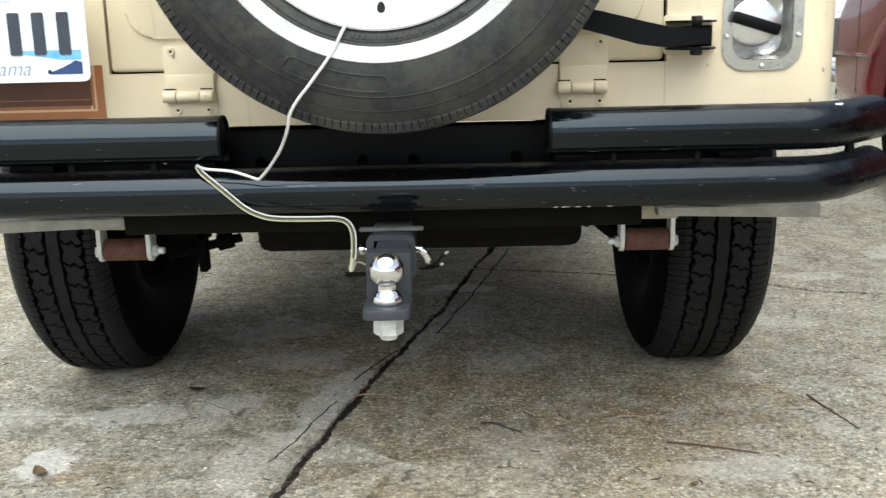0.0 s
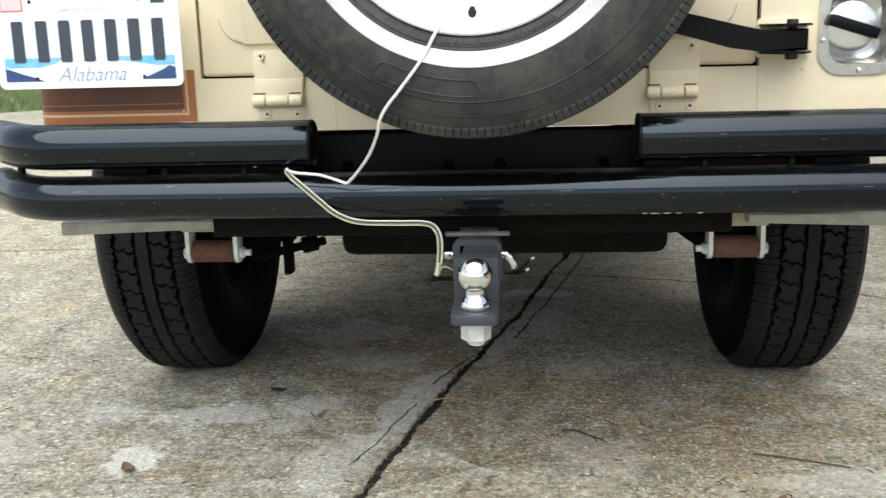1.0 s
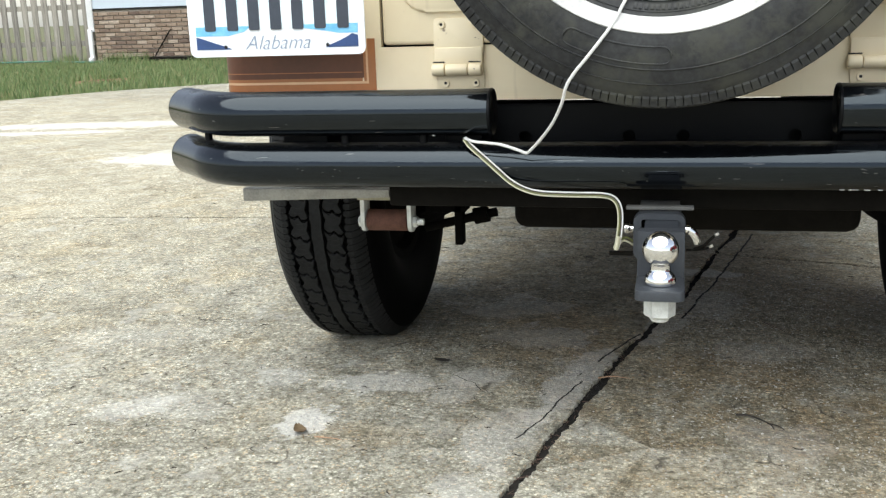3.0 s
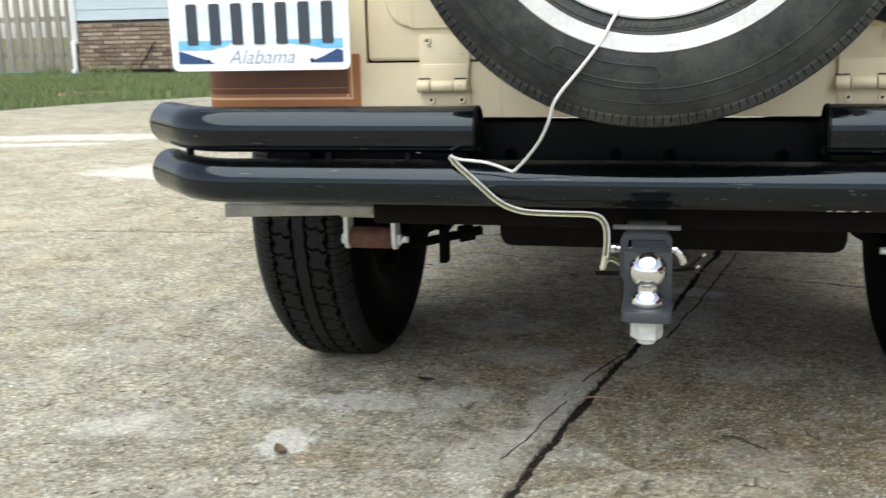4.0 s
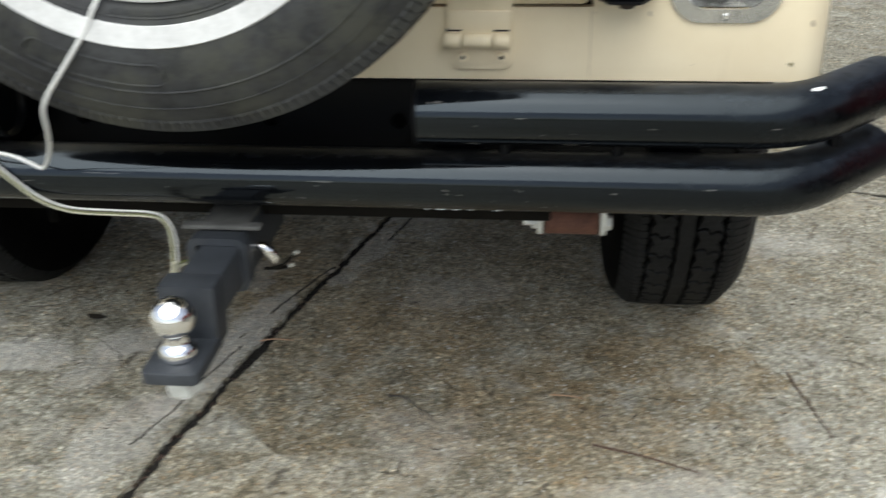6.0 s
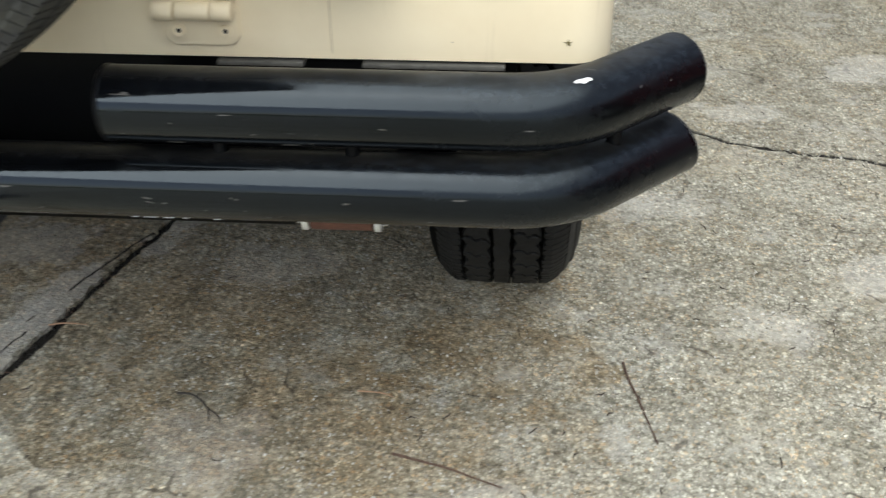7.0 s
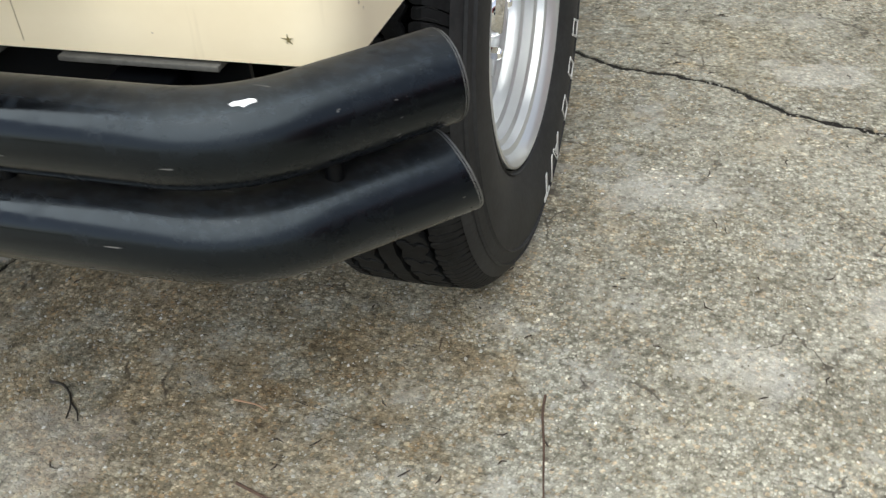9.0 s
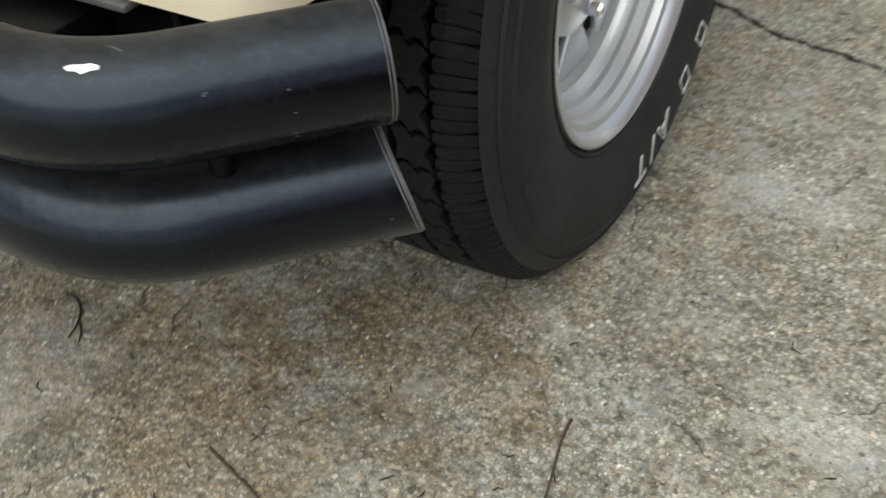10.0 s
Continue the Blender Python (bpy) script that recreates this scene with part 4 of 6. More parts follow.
def rear_wheel(x, side):
    """side: 1 for the wheel whose outside faces +x."""
    cy, cz, R = 0.632, 0.378, 0.389
    W = 0.117 / 0.135
    prof = [(0.200, -0.098), (0.212, -0.106), (0.235, -0.122), (0.275, -0.1345), (0.310, -0.135), (0.340, -0.129), (0.360, -0.119), (0.371, -0.106), (0.3765, -0.08), (0.3785, -0.04), (0.379, 0.0)]
    prof = prof + [(r, -h) for r, h in prof[-2::-1]]
    prof = [(r, h * W) for r, h in prof]
    m = pose(x, cy, cz, 0, 90 * side, 0)
    carcass = lathe(prof, m, 96)

    def grounded(bm):
        for v in bm.verts:
            if v.co.z < 0.0:
                v.co.z = 0.0
        return bm

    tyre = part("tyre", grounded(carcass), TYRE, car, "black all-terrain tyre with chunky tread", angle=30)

    def r_of(u):
        a = abs(u)
        return R - 0.35 * u * u - (0.0 if a < 0.085 else 1.75 * (a - 0.085) ** 1.3)

    def at(u, a, r):
        return m @ Vector((r * math.cos(a), r * math.sin(a), u * W))

    # the bottom of the grooves, in rubber darkened to hold their shade
    floor_ring = [(0.3795 - 0.35 * u * u, u * W) for u in (-0.095, -0.07, -0.04, 0, 0.04, 0.07, 0.095)]
    part("groove", grounded(lathe(floor_ring, m, 96)), GROOVE_SHADE, tyre)
    bm = bmesh.new()
    N = 54
    st = 2 * math.pi / N

    def lug(rows):
        """A shoulder lug: rows of (across, start, end) that run over the shoulder and down the side."""
        ring = []
        for u, a0, a1 in rows:
            r = r_of(u) - (0.0 if abs(u) < 0.108 else 0.55 * (abs(u) - 0.108))
            ring.append([bm.verts.new(at(u, a0, r - 0.014)), bm.verts.new(at(u, a0, r - 0.0006)), bm.verts.new(at(u, a0 + 0.0013, r)), bm.verts.new(at(u, a1 - 0.0013, r)), bm.verts.new(at(u, a1, r - 0.0006)), bm.verts.new(at(u, a1, r - 0.014))])
        for p, q in zip(ring, ring[1:]):
            for j in range(5):
                bm.faces.new((p[j], p[j + 1], q[j + 1], q[j]))
        bm.faces.new(ring[0])
        bm.faces.new(ring[-1][::-1])

    # the edge that one claw block shares with the next, as (across, along)
    EDGE = ((0.0, 0.16), (0.16, 0.02), (0.34, 0.00), (0.52, 0.17), (0.70, 0.03), (0.86, 0.02), (1.0, 0.15))
    for k in range(N):
        a = k * st
        # wavy middle rib, in one length all round
        tread_block(bm, [(-0.0135, a), (-0.0122, a + st * 0.3), (-0.0146, a + st * 0.55), (-0.0135, a + st * 1.0), (0.0135, a + st * 1.0), (0.0146, a + st * 0.75), (0.0122, a + st * 0.5), (0.0135, a)], at, r_of, 0.013, 1.0)
        for s, ph in ((-1, 0.15), (1, 0.62)):
            b = a + ph * st
            # claw-shaped block with notched sides
            shape = [(0.0185 + 0.0480 * u, d + 0.22 * s * u) for u, d in EDGE]
            shape += [(0.0610, 0.36 + 0.22 * s), (0.0570, 0.50 + 0.2 * s), (0.0625, 0.64 + 0.22 * s)]
            shape += [(0.0185 + 0.0480 * u, d + 0.88 + 0.22 * s * u) for u, d in EDGE[::-1]]
            shape += [(0.0205, 0.80), (0.0245, 0.55), (0.0205, 0.34)]
            tread_block(bm, [(s * u, b + st * d) for u, d in shape], at, r_of, 0.013, 0.95, 0.985)
            for h in range(3):
                c = b + h * st / 3
                w = 0.0025 * (h % 2)
                lug([(s * u, c + st * (0.667 * a0 + 170 * max(0, u - 0.082) ** 2), c + st * (0.667 * a1 + 170 * max(0, u - 0.082) ** 2)) for u, a0, a1 in ((0.0700 + w, 0.12, 0.40), (0.0750, 0.03, 0.485), (0.0850, 0.03, 0.485), (0.0950, 0.04, 0.495), (0.1050, 0.05, 0.49 - 0.06 * (h == 2)), (0.1130, 0.05, 0.48 - 0.10 * (h == 2)), (0.1190, 0.06, 0.47 - 0.12 * (h == 2)), (0.1240 - w, 0.10, 0.43 - 0.10 * (h == 2)))])
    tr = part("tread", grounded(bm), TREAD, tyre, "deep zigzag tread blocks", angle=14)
    tr["kind"] = "stuff"
    # fine cuts across the shoulder blocks
    bm = bmesh.new()
    for k in range(N * 4):
        a = k * st / 4
        for s in (-1, 1):
            for u0, u1, w in ((0.079, 0.102, 0.0011), (0.027, 0.053, 0.0010)):
                vs = [bm.verts.new(at(s * u, a + d + 0.004 * math.sin(u * 260), r_of(u) + 0.0003)) for u, d in [(u0 + (u1 - u0) * q / 4, -w) for q in range(5)] + [(u1 - (u1 - u0) * q / 4, w) for q in range(5)]]
                bm.faces.new(vs)
    part("tread_cut", grounded(bm), HOLE, tyre)["kind"] = "stuff"
    # dusty outer sidewall over the carcass, in rubber without the painted shade
    outer = [(0.2165, 0.1085), (0.235, 0.1225), (0.255, 0.1295), (0.275, 0.1350), (0.310, 0.1355), (0.340, 0.1295), (0.3605, 0.1195), (0.367, 0.1125)]
    part("outer_sidewall", grounded(lathe([(r, h * W + 0.0003) for r, h in outer], m, 96)), SIDE_RUBBER, tyre, "dusty grey outer sidewall")
    # beads and ridges on the outer sidewall
    ring = bmesh.new()
    for r, w in ((0.226, 0.1175 * W), (0.330, 0.1325 * W), (0.349, 0.1265 * W)):
        join(ring, lathe([(r - 0.0025, w - 0.001), (r, w + 0.0026), (r + 0.0025, w - 0.001)], m, 96))
    part("sidewall_ridge", grounded(ring), SIDE_RUBBER, tyre)
    # raised letters; the maker's name as plain outlined blocks
    def outlined(u0, u1, v0, v1):
        return plate_holes([(u0, v0), (u1, v0), (u1, v1), (u0, v1)], [[(u0 + 0.0032, v0 + 0.0032), (u1 - 0.0032, v0 + 0.0032), (u1 - 0.0032, v1 - 0.0032), (u0 + 0.0032, v1 - 0.0032)]], 0.0018, Matrix())
    if side > 0:
        for deg in (-0.5, 12.5, 25, 37.5, 50, 62.5):
            part("raised_block", join(bmesh.new(), outlined(-0.014, 0.014, -0.020, 0.020), m @ pose(0, 0, 0.1347 * W, 0, 0, deg + 36) @ pose(0.302, 0, 0, 0, 0, 90)), LETTER, tyre, "raised white outline on the sidewall")
        for txt, deg in (("A", 9), ("/", 1.5), ("T", -6)):
            cu = bpy.data.curves.new("raised_letter", "FONT")
            cu.body, cu.size, cu.align_x, cu.align_y, cu.bevel_depth = txt, 0.060, "CENTER", "CENTER", 0.0013
            cu.fill_mode, cu.resolution_u, cu.bevel_resolution = "NONE", 4, 0
            cu.materials.append(LETTER)
            ob = link_mesh("raised_letter", cu, tyre)
            ob.matrix_basis = m @ pose(0, 0, 0.1362 * W, 0, 0, deg + 11) @ pose(0.299, 0, 0, 0, 0, -90)
    # rim: barrel, spokes and hub
    m = m @ pose(0, 0, 0.004)
    rim = part("rim", lathe([(0.182, -0.03), (0.172, 0.0), (0.172, 0.030), (0.175, 0.036), (0.176, 0.048), (0.183, 0.052), (0.1845, 0.066), (0.191, 0.070), (0.193, 0.081), (0.201, 0.084), (0.205, 0.091), (0.211, 0.0985), (0.2150, 0.1000), (0.2185, 0.0985), (0.2185, 0.086)], m, 72), SILVER, car, "silver steel spoke rim")
    bm = bmesh.new()
    join(bm, lathe([(0.148, 0.020), (0.162, 0.028), (0.1735, 0.030), (0.1735, 0.024), (0.162, 0.022), (0.148, 0.014)], m, 72, True))
    join(bm, lathe([(0.04, 0.037), (0.052, 0.039), (0.09, 0.032), (0.10, 0.027), (0.10, 0.016), (0.05, 0.02)], m, 48, True))
    for k in range(8):
        join(bm, prism([(0.094, -0.018), (0.130, -0.036), (0.158, -0.056), (0.158, 0.056), (0.130, 0.036), (0.094, 0.018)], 0.010, m @ pose(0, 0, 0.016, 0, 0, 45 * k + 43), 0.004))
    part("spoke_disc", bm, SILVER, rim)
    part("hub", lathe([(0.042, 0.01), (0.042, 0.050), (0.036, 0.060), (0.0, 0.062)], m, 32), CHROME, rim)
    for k in range(5):
        a = 2 * math.pi * k / 5
        part("lug_nut", join(bmesh.new(), lathe([(0.010, 0.0), (0.010, 0.020), (0.006, 0.026), (0, 0.027)], Matrix(), 6), m @ pose(0.07 * math.cos(a), 0.07 * math.sin(a), 0.032)), CHROME, rim)
    # disc over the rim's inner side, added to darken it like shade
    part("rim_shade_disc", lathe([(0, -0.07), (0.17, -0.07), (0.185, -0.09), (0.206, -0.092), (0.196, -0.085), (0.186, -0.05), (0.182, -0.03)], m, 48), UNDER, rim, "added near-black disc for the shaded inside of the rim")
    part("brake_drum", lathe([(0, -0.06), (0.155, -0.06), (0.16, -0.05), (0.16, 0.0), (0.12, 0.008), (0, 0.008)], m, 48), UNDER, rim, "black brake drum")
    return tyre


rear_wheel(0.629, 1)
rear_wheel(-0.681, -1)
# front wheels, plain and far under the vehicle
for s in (-1, 1):
    m = pose(s * 0.64, 2.98, 0.377, 0, 90 * s, 0)
    ft = part("tyre", lathe([(0.200, -0.098), (0.275, -0.1345), (0.34, -0.129), (0.380, -0.10), (0.389, 0.0), (0.380, 0.10), (0.34, 0.129), (0.275, 0.1345), (0.200, 0.098)], m, 64), TYRE, car)
    part("rim", lathe([(0, 0.05), (0.1, 0.05), (0.18, 0.03), (0.205, 0.10)], m, 48), SILVER, ft)

# spare wheel on the tailgate
SX, SZ = 0.012, 0.960
sm = pose(SX, -0.145, SZ, 90)
spare = part("spare_tyre", lathe([(0.196, -0.085), (0.215, -0.096), (0.26, -0.108), (0.310, -0.104), (0.335, -0.09), (0.345, -0.075), (0.3500, -0.04), (0.3510, 0.0), (0.3500, 0.04), (0.3465, 0.070), (0.3385, 0.083), (0.329, 0.0905), (0.318, 0.0975), (0.304, 0.104), (0.287, 0.109), (0.262, 0.1125), (0.250, 0.1115), (0.228, 0.107), (0.216, 0.102), (0.206, 0.094), (0.200, 0.085)], sm, 128), SPARE_RUBBER, car, "dusty spare road tyre with a pale whitewall ring")
part("whitewall", lathe([(0.2275, 0.1065), (0.2285, 0.1085), (0.249, 0.1135), (0.2505, 0.111)], sm, 128), WHITEWALL, spare, "grey-white sidewall ring")
ring = bmesh.new()
for r, h in ((0.3175, 0.0985), (0.2975, 0.107), (0.2215, 0.1045)):
    join(ring, lathe([(r - 0.0018, h - 0.0012), (r, h + 0.0012), (r + 0.0018, h - 0.002)], sm, 128))
part("sidewall_ridge", ring, SPARE_RUBBER, spare)
# raised loop on the sidewall and rows of unreadable raised marks
bm = bmesh.new()
arc = [(0.2895, radians(-116 + 26 * k / 14)) for k in range(15)]
arc += [(0.2780 + 0.0115 * math.cos(radians(c)), radians(-90 + 2.3 * math.sin(radians(c)))) for c in range(30, 180, 30)]
arc += [(0.2665, radians(-90 - 26 * k / 14)) for k in range(15)]
arc += [(0.2780 - 0.0115 * math.cos(radians(c)), radians(-116 - 2.3 * math.sin(radians(c)))) for c in range(30, 180, 30)]
pts = []
for r, a in arc:
    h = 0.1125 if r < 0.28 else 0.1085
    pts.append(sm @ Vector((r * math.cos(a), r * math.sin(a), h)))
pts.append(pts[0])
join(bm, sweep(smooth_line(pts, 3), 0.0012, 6))
part("raised_loop", bm, SPARE_RUBBER, spare)
for k in range(16):
    a = radians(-160 + k * 3.0)
    part("raised_bar", join(bmesh.new(), box(-0.010, 0.010, -0.0045, 0.0045, -0.001, 0.0016, 0.0006), sm @ pose(0, 0, 0.1085, 0, 0, math.degrees(a)) @ pose(0.2785, 0, 0, 0, 12, 0)), SPARE_RUBBER, spare)
for k in range(22):
    a = radians(-100 + k * 2.0)
    part("raised_bar", join(bmesh.new(), box(-0.004, 0.004, -0.0024, 0.0024, -0.001, 0.0001, 0.0003), sm @ pose(0, 0, 0.1035, 0, 0, math.degrees(a)) @ pose(0.2145, 0, 0, 0, -20, 0)), SPARE_RUBBER, spare)
# tread of the spare
bm = bmesh.new()


def spare_at(u, a, r):
    return sm @ Vector((r * math.cos(a), r * math.sin(a), u))


for k in range(190):
    st = 2 * math.pi / 190
    a = k * st
    for u0, u1, ph in ((-0.078, -0.046, 0.0), (-0.042, -0.016, 0.5), (-0.012, 0.012, 0.2), (0.016, 0.042, 0.7), (0.046, 0.0775, 0.3)):
        b = a + ph * st
        tread_block(bm, [(u0, b + 0.06 * st), (u1, b + 0.16 * st), (u1, b + 0.98 * st), (u0, b + 0.88 * st)], spare_at, lambda u: 0.3570 - 1.15 * u * u, 0.010)
    # notches over the shoulder
    tread_block(bm, [(0.0785, a + 0.05 * st), (0.086, a + 0.10 * st), (0.086, a + 0.92 * st), (0.0785, a + 0.97 * st)], spare_at, lambda u: 0.3492 - 1.5 * (u - 0.0785), 0.006, 0.99)
part("tread", bm, SPARE_RUBBER, spare, angle=25)
swheel = part("wheel_disc", lathe([(0.2065, 0.088), (0.2065, 0.0985), (0.2035, 0.1005), (0.199, 0.0985), (0.195, 0.088), (0.186, 0.082), (0.176, 0.079), (0.165, 0.077), (0.150, 0.083), (0.12, 0.092), (0.09, 0.094), (0.06, 0.09), (0.0, 0.09)], sm, 96), WHITE_PAINT, car, "white painted spare wheel")
part("valve_slot", prism([(0.0025, -0.167), (0.0062, -0.174), (0.005, -0.180), (0.0, -0.183), (-0.005, -0.180), (-0.0062, -0.174), (-0.0025, -0.167)], 0.005, sm @ pose(0.002, 0, 0.0765)), HOLE, swheel, "black slot in the wheel")
part("wheel_mount", rod((SX, -0.16, SZ), (SX, 0.0, SZ), 0.07), BLACK_MATT, car)

# ---- rear bumper: two stacked bars ----
TR, TY, TZ1, TZ2 = 0.0365, -0.100, 0.5935, 0.510


def bar_line(x0, s, z, tail=0.112):
    bend = 0.652 if s < 0 else 0.635
    pts = [(s * x0, TY, z)]
    n = 10
    for k in range(1, n + 1):
        pts.append((s * (x0 + (bend - x0) * k / n), TY, z))
    for k in range(1, 13):
        a = radians(46 * k / 12)
        pts.append((s * (bend + 0.13 * math.sin(a)), TY + 0.13 * (1 - math.cos(a)), z))
    d = (math.cos(radians(46)), math.sin(radians(46)))
    px, py, _ = pts[-1]
    for k in range(1, 5):
        pts.append((px + s * d[0] * tail * k / 4, py + d[1] * tail * k / 4, z))
    return pts


def open_end(bm, pts):
    join(bm, sweep(pts[-12:], TR - 0.0045, 40, False))
    a, b = Vector(pts[-2]), Vector(pts[-1])
    q = (b - a).to_track_quat("Z", "Y").to_matrix().to_4x4()
    join(bm, lathe([(TR - 0.0045, -0.001), (TR - 0.0035, 0.001), (TR - 0.001, 0.001), (TR, -0.001)], Matrix.Translation(b) @ q, 40))


for s in (-1, 1):
    x0 = 0.247 if s < 0 else 0.257
    pts = bar_line(x0, s, TZ1)
    bm = sweep(pts, TR, 40, False)
    open_end(bm, pts)
    up = part("upper_bumper_bar", bm, BLACK, car, "scuffed gloss black steel tube", angle=50)
    part("end_cap", lathe([(0.0, -0.004), (TR - 0.006, -0.004), (TR - 0.003, -0.001), (TR - 0.001, 0.0015), (TR + 0.0006, 0.0), (TR + 0.0008, -0.003), (TR, -0.004)], pose(s * x0, TY, TZ1, 0, -90 * s, 0), 40), BLACK_MATT, up, "welded flat end cap")
    part("end_rim", lathe([(TR - 0.0046, -0.002), (TR - 0.003, 0.0016), (TR - 0.001, 0.0016), (TR + 0.0003, -0.002)], Matrix.Translation(pts[-1]) @ (Vector(pts[-1]) - Vector(pts[-2])).to_track_quat("Z", "Y").to_matrix().to_4x4(), 40), CUT_EDGE, up, "worn cut metal edge")
    for bx in (0.36, 0.49):
        part("bolt", rod((s * bx, TY, 0.540), (s * bx, TY, 0.562), 0.007), BLACK_MATT, up)
left_up, up_right = [o for o in car.children if o.name.startswith("upper_bumper_bar")]
part("spacer", rod((-0.752, TY + 0.045, 0.535), (-0.752, TY + 0.045, 0.570), 0.0065), BLACK_MATT, left_up)
part("spacer", rod((0.742, TY + 0.045, 0.535), (0.742, TY + 0.045, 0.570), 0.0075), BLACK_MATT, up_right)
left_line, right_line = bar_line(0.01, -1, TZ2, 0.120), bar_line(0.01, 1, TZ2, 0.116)
bm = sweep(left_line[::-1] + [(0, TY, TZ2)] + right_line, TR, 40, False)
open_end(bm, left_line)
open_end(bm, right_line)


def slant(bm):
    """The right end is cut on a slant, its under side longer."""
    d = (Vector(right_line[-1]) - Vector(right_line[-2])).normalized()
    for v in bm.verts:
        if (v.co - Vector(right_line[-1])).dot(d) > -0.004 and v.co.x > 0.6:
            v.co -= d * (v.co.z - TZ2) * 0.27
    return bm


low = part("lower_bumper_bar", slant(bm), BLACK, car, "scuffed gloss black steel tube across the full width", angle=50)
for pts in (left_line, right_line):
    part("end_rim", slant(lathe([(TR - 0.0048, -0.0022), (TR - 0.0034, 0.0020), (TR - 0.001, 0.0020), (TR + 0.0004, -0.0022)], Matrix.Translation(pts[-1]) @ (Vector(pts[-1]) - Vector(pts[-2])).to_track_quat("Z", "Y").to_matrix().to_4x4(), 40)), CUT_EDGE, low, "worn cut metal edge")


def bare_fleck(name, at, normal, w, h, parent, seed):
    """A thin fleck of bare metal where the paint has come off."""
    r = random.Random(seed)
    shape = [(w * (0.5 + 0.18 * r.uniform(-1, 1)) * math.cos(a), h * (0.5 + 0.25 * r.uniform(-1, 1)) * math.sin(a)) for a in [k * math.pi / 6 for k in range(12)]]
    q = Vector(normal).to_track_quat("Z", "Y").to_matrix().to_4x4()
    return part(name, prism(shape, 0.0006, Matrix.Translation(at) @ q), WHITE_PAINT, parent, "bare pale chip in the paint")


def on_bar(x, z, deg, y=TY):
    """A place on a straight bar, deg degrees up from the side that faces -y."""
    return (x, y - TR * math.cos(radians(deg)), z + TR * math.sin(radians(deg))), (0, -math.cos(radians(deg)), math.sin(radians(deg)))


p, n = on_bar(0.705, TZ1, 62, TY + 0.018)
bare_fleck("paint_chip", p, (n[0] + 0.25, n[1], n[2]), 0.017, 0.0045, up_right, 5)
for x, w, sd in ((0.268, 0.006, 1), (0.283, 0.012, 2), (0.303, 0.009, 3), (0.320, 0.007, 4), (0.352, 0.007, 6)):
    p, n = on_bar(x, TZ2, -63)
    bare_fleck("paint_chip", p, n, w, 0.0022, low, sd)
SCUFF = mat("grey_paint_scuff", (0.075, 0.073, 0.066), 0.6, vary=0.5, scale=120)
rng = random.Random(17)
for k in range(60):
    z, x = rng.choice((TZ1, TZ2)), rng.uniform(-0.62, 0.62)
    if z == TZ1 and abs(x) < 0.27:
        continue
    p, n = on_bar(x, z, rng.uniform(-58, 5))
    q = Vector(n).to_track_quat("Z", "Y").to_matrix().to_4x4() @ pose(0, 0, 0, 0, 0, rng.uniform(-14, 10))
    ln, wd = rng.choice((rng.uniform(0.0008, 0.0025), rng.uniform(0.0008, 0.0025), rng.uniform(0.002, 0.008))), rng.uniform(0.0004, 0.0008)
    part("scuff", prism([(-ln, 0), (-ln * 0.3, -wd), (ln * 0.5, -wd * 0.7), (ln, 0), (ln * 0.4, wd * 0.6), (-ln * 0.5, wd)], 0.0004, Matrix.Translation(p) @ q), SCUFF, low if z == TZ2 else (up_right if x > 0 else left_up))
p, n = on_bar(-0.34, TZ1, -72)
bare_fleck("paint_chip", p, n, 0.006, 0.006, up_right, 8)

# ---- frame and underside ----
hole_list = [circle(-0.043, 0.539, 0.0105), circle(0.043, 0.539, 0.0105), circle(-0.215, 0.539, 0.0105), circle(0.215, 0.539, 0.0105)]
part("rear_crossmember", merged(plate_holes([(-0.645, 0.478), (0.645, 0.478), (0.645, 0.5935), (-0.645, 0.5935)], hole_list, 0.005, pose(0, 0.026, 0, 90)), box(-0.645, 0.645, 0.021, 0.075, 0.589, 0.5945, 0.001), box(-0.645, 0.645, 0.075, 0.08, 0.478, 0.594)), BLACK_MATT, car, "black channel behind the bumper bars")
for s in (-1, 1):
    for bx in (0.30, 0.56):
        part("bumper_bracket", box(s * bx - 0.03, s * bx + 0.03, -0.075, 0.021, 0.52, 0.585, 0.003), BLACK_MATT, car)
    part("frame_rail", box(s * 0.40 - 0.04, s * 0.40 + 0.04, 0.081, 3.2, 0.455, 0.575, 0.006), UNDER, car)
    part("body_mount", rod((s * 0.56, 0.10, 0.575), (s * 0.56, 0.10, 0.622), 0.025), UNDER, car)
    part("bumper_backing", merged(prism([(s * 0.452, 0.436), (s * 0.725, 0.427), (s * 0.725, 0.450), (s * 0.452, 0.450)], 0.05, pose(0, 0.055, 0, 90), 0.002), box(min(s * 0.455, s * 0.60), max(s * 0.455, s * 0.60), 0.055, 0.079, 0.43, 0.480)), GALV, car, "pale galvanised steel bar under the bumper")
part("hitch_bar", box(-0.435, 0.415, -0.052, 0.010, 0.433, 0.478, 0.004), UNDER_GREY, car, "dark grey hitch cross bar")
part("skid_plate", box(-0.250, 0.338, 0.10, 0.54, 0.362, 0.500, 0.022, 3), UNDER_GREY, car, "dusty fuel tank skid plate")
for pad0, pad1 in ((0.336, 0.426), (0.487, 0.632)):
    for s in (-1, 1):
        part("mount_pad", box(min(s * pad0, s * pad1), max(s * pad0, s * pad1), -0.004, 0.058, 0.5947, 0.5995, 0.001), PAD_GREY, car, "dusty grey body mount pad")
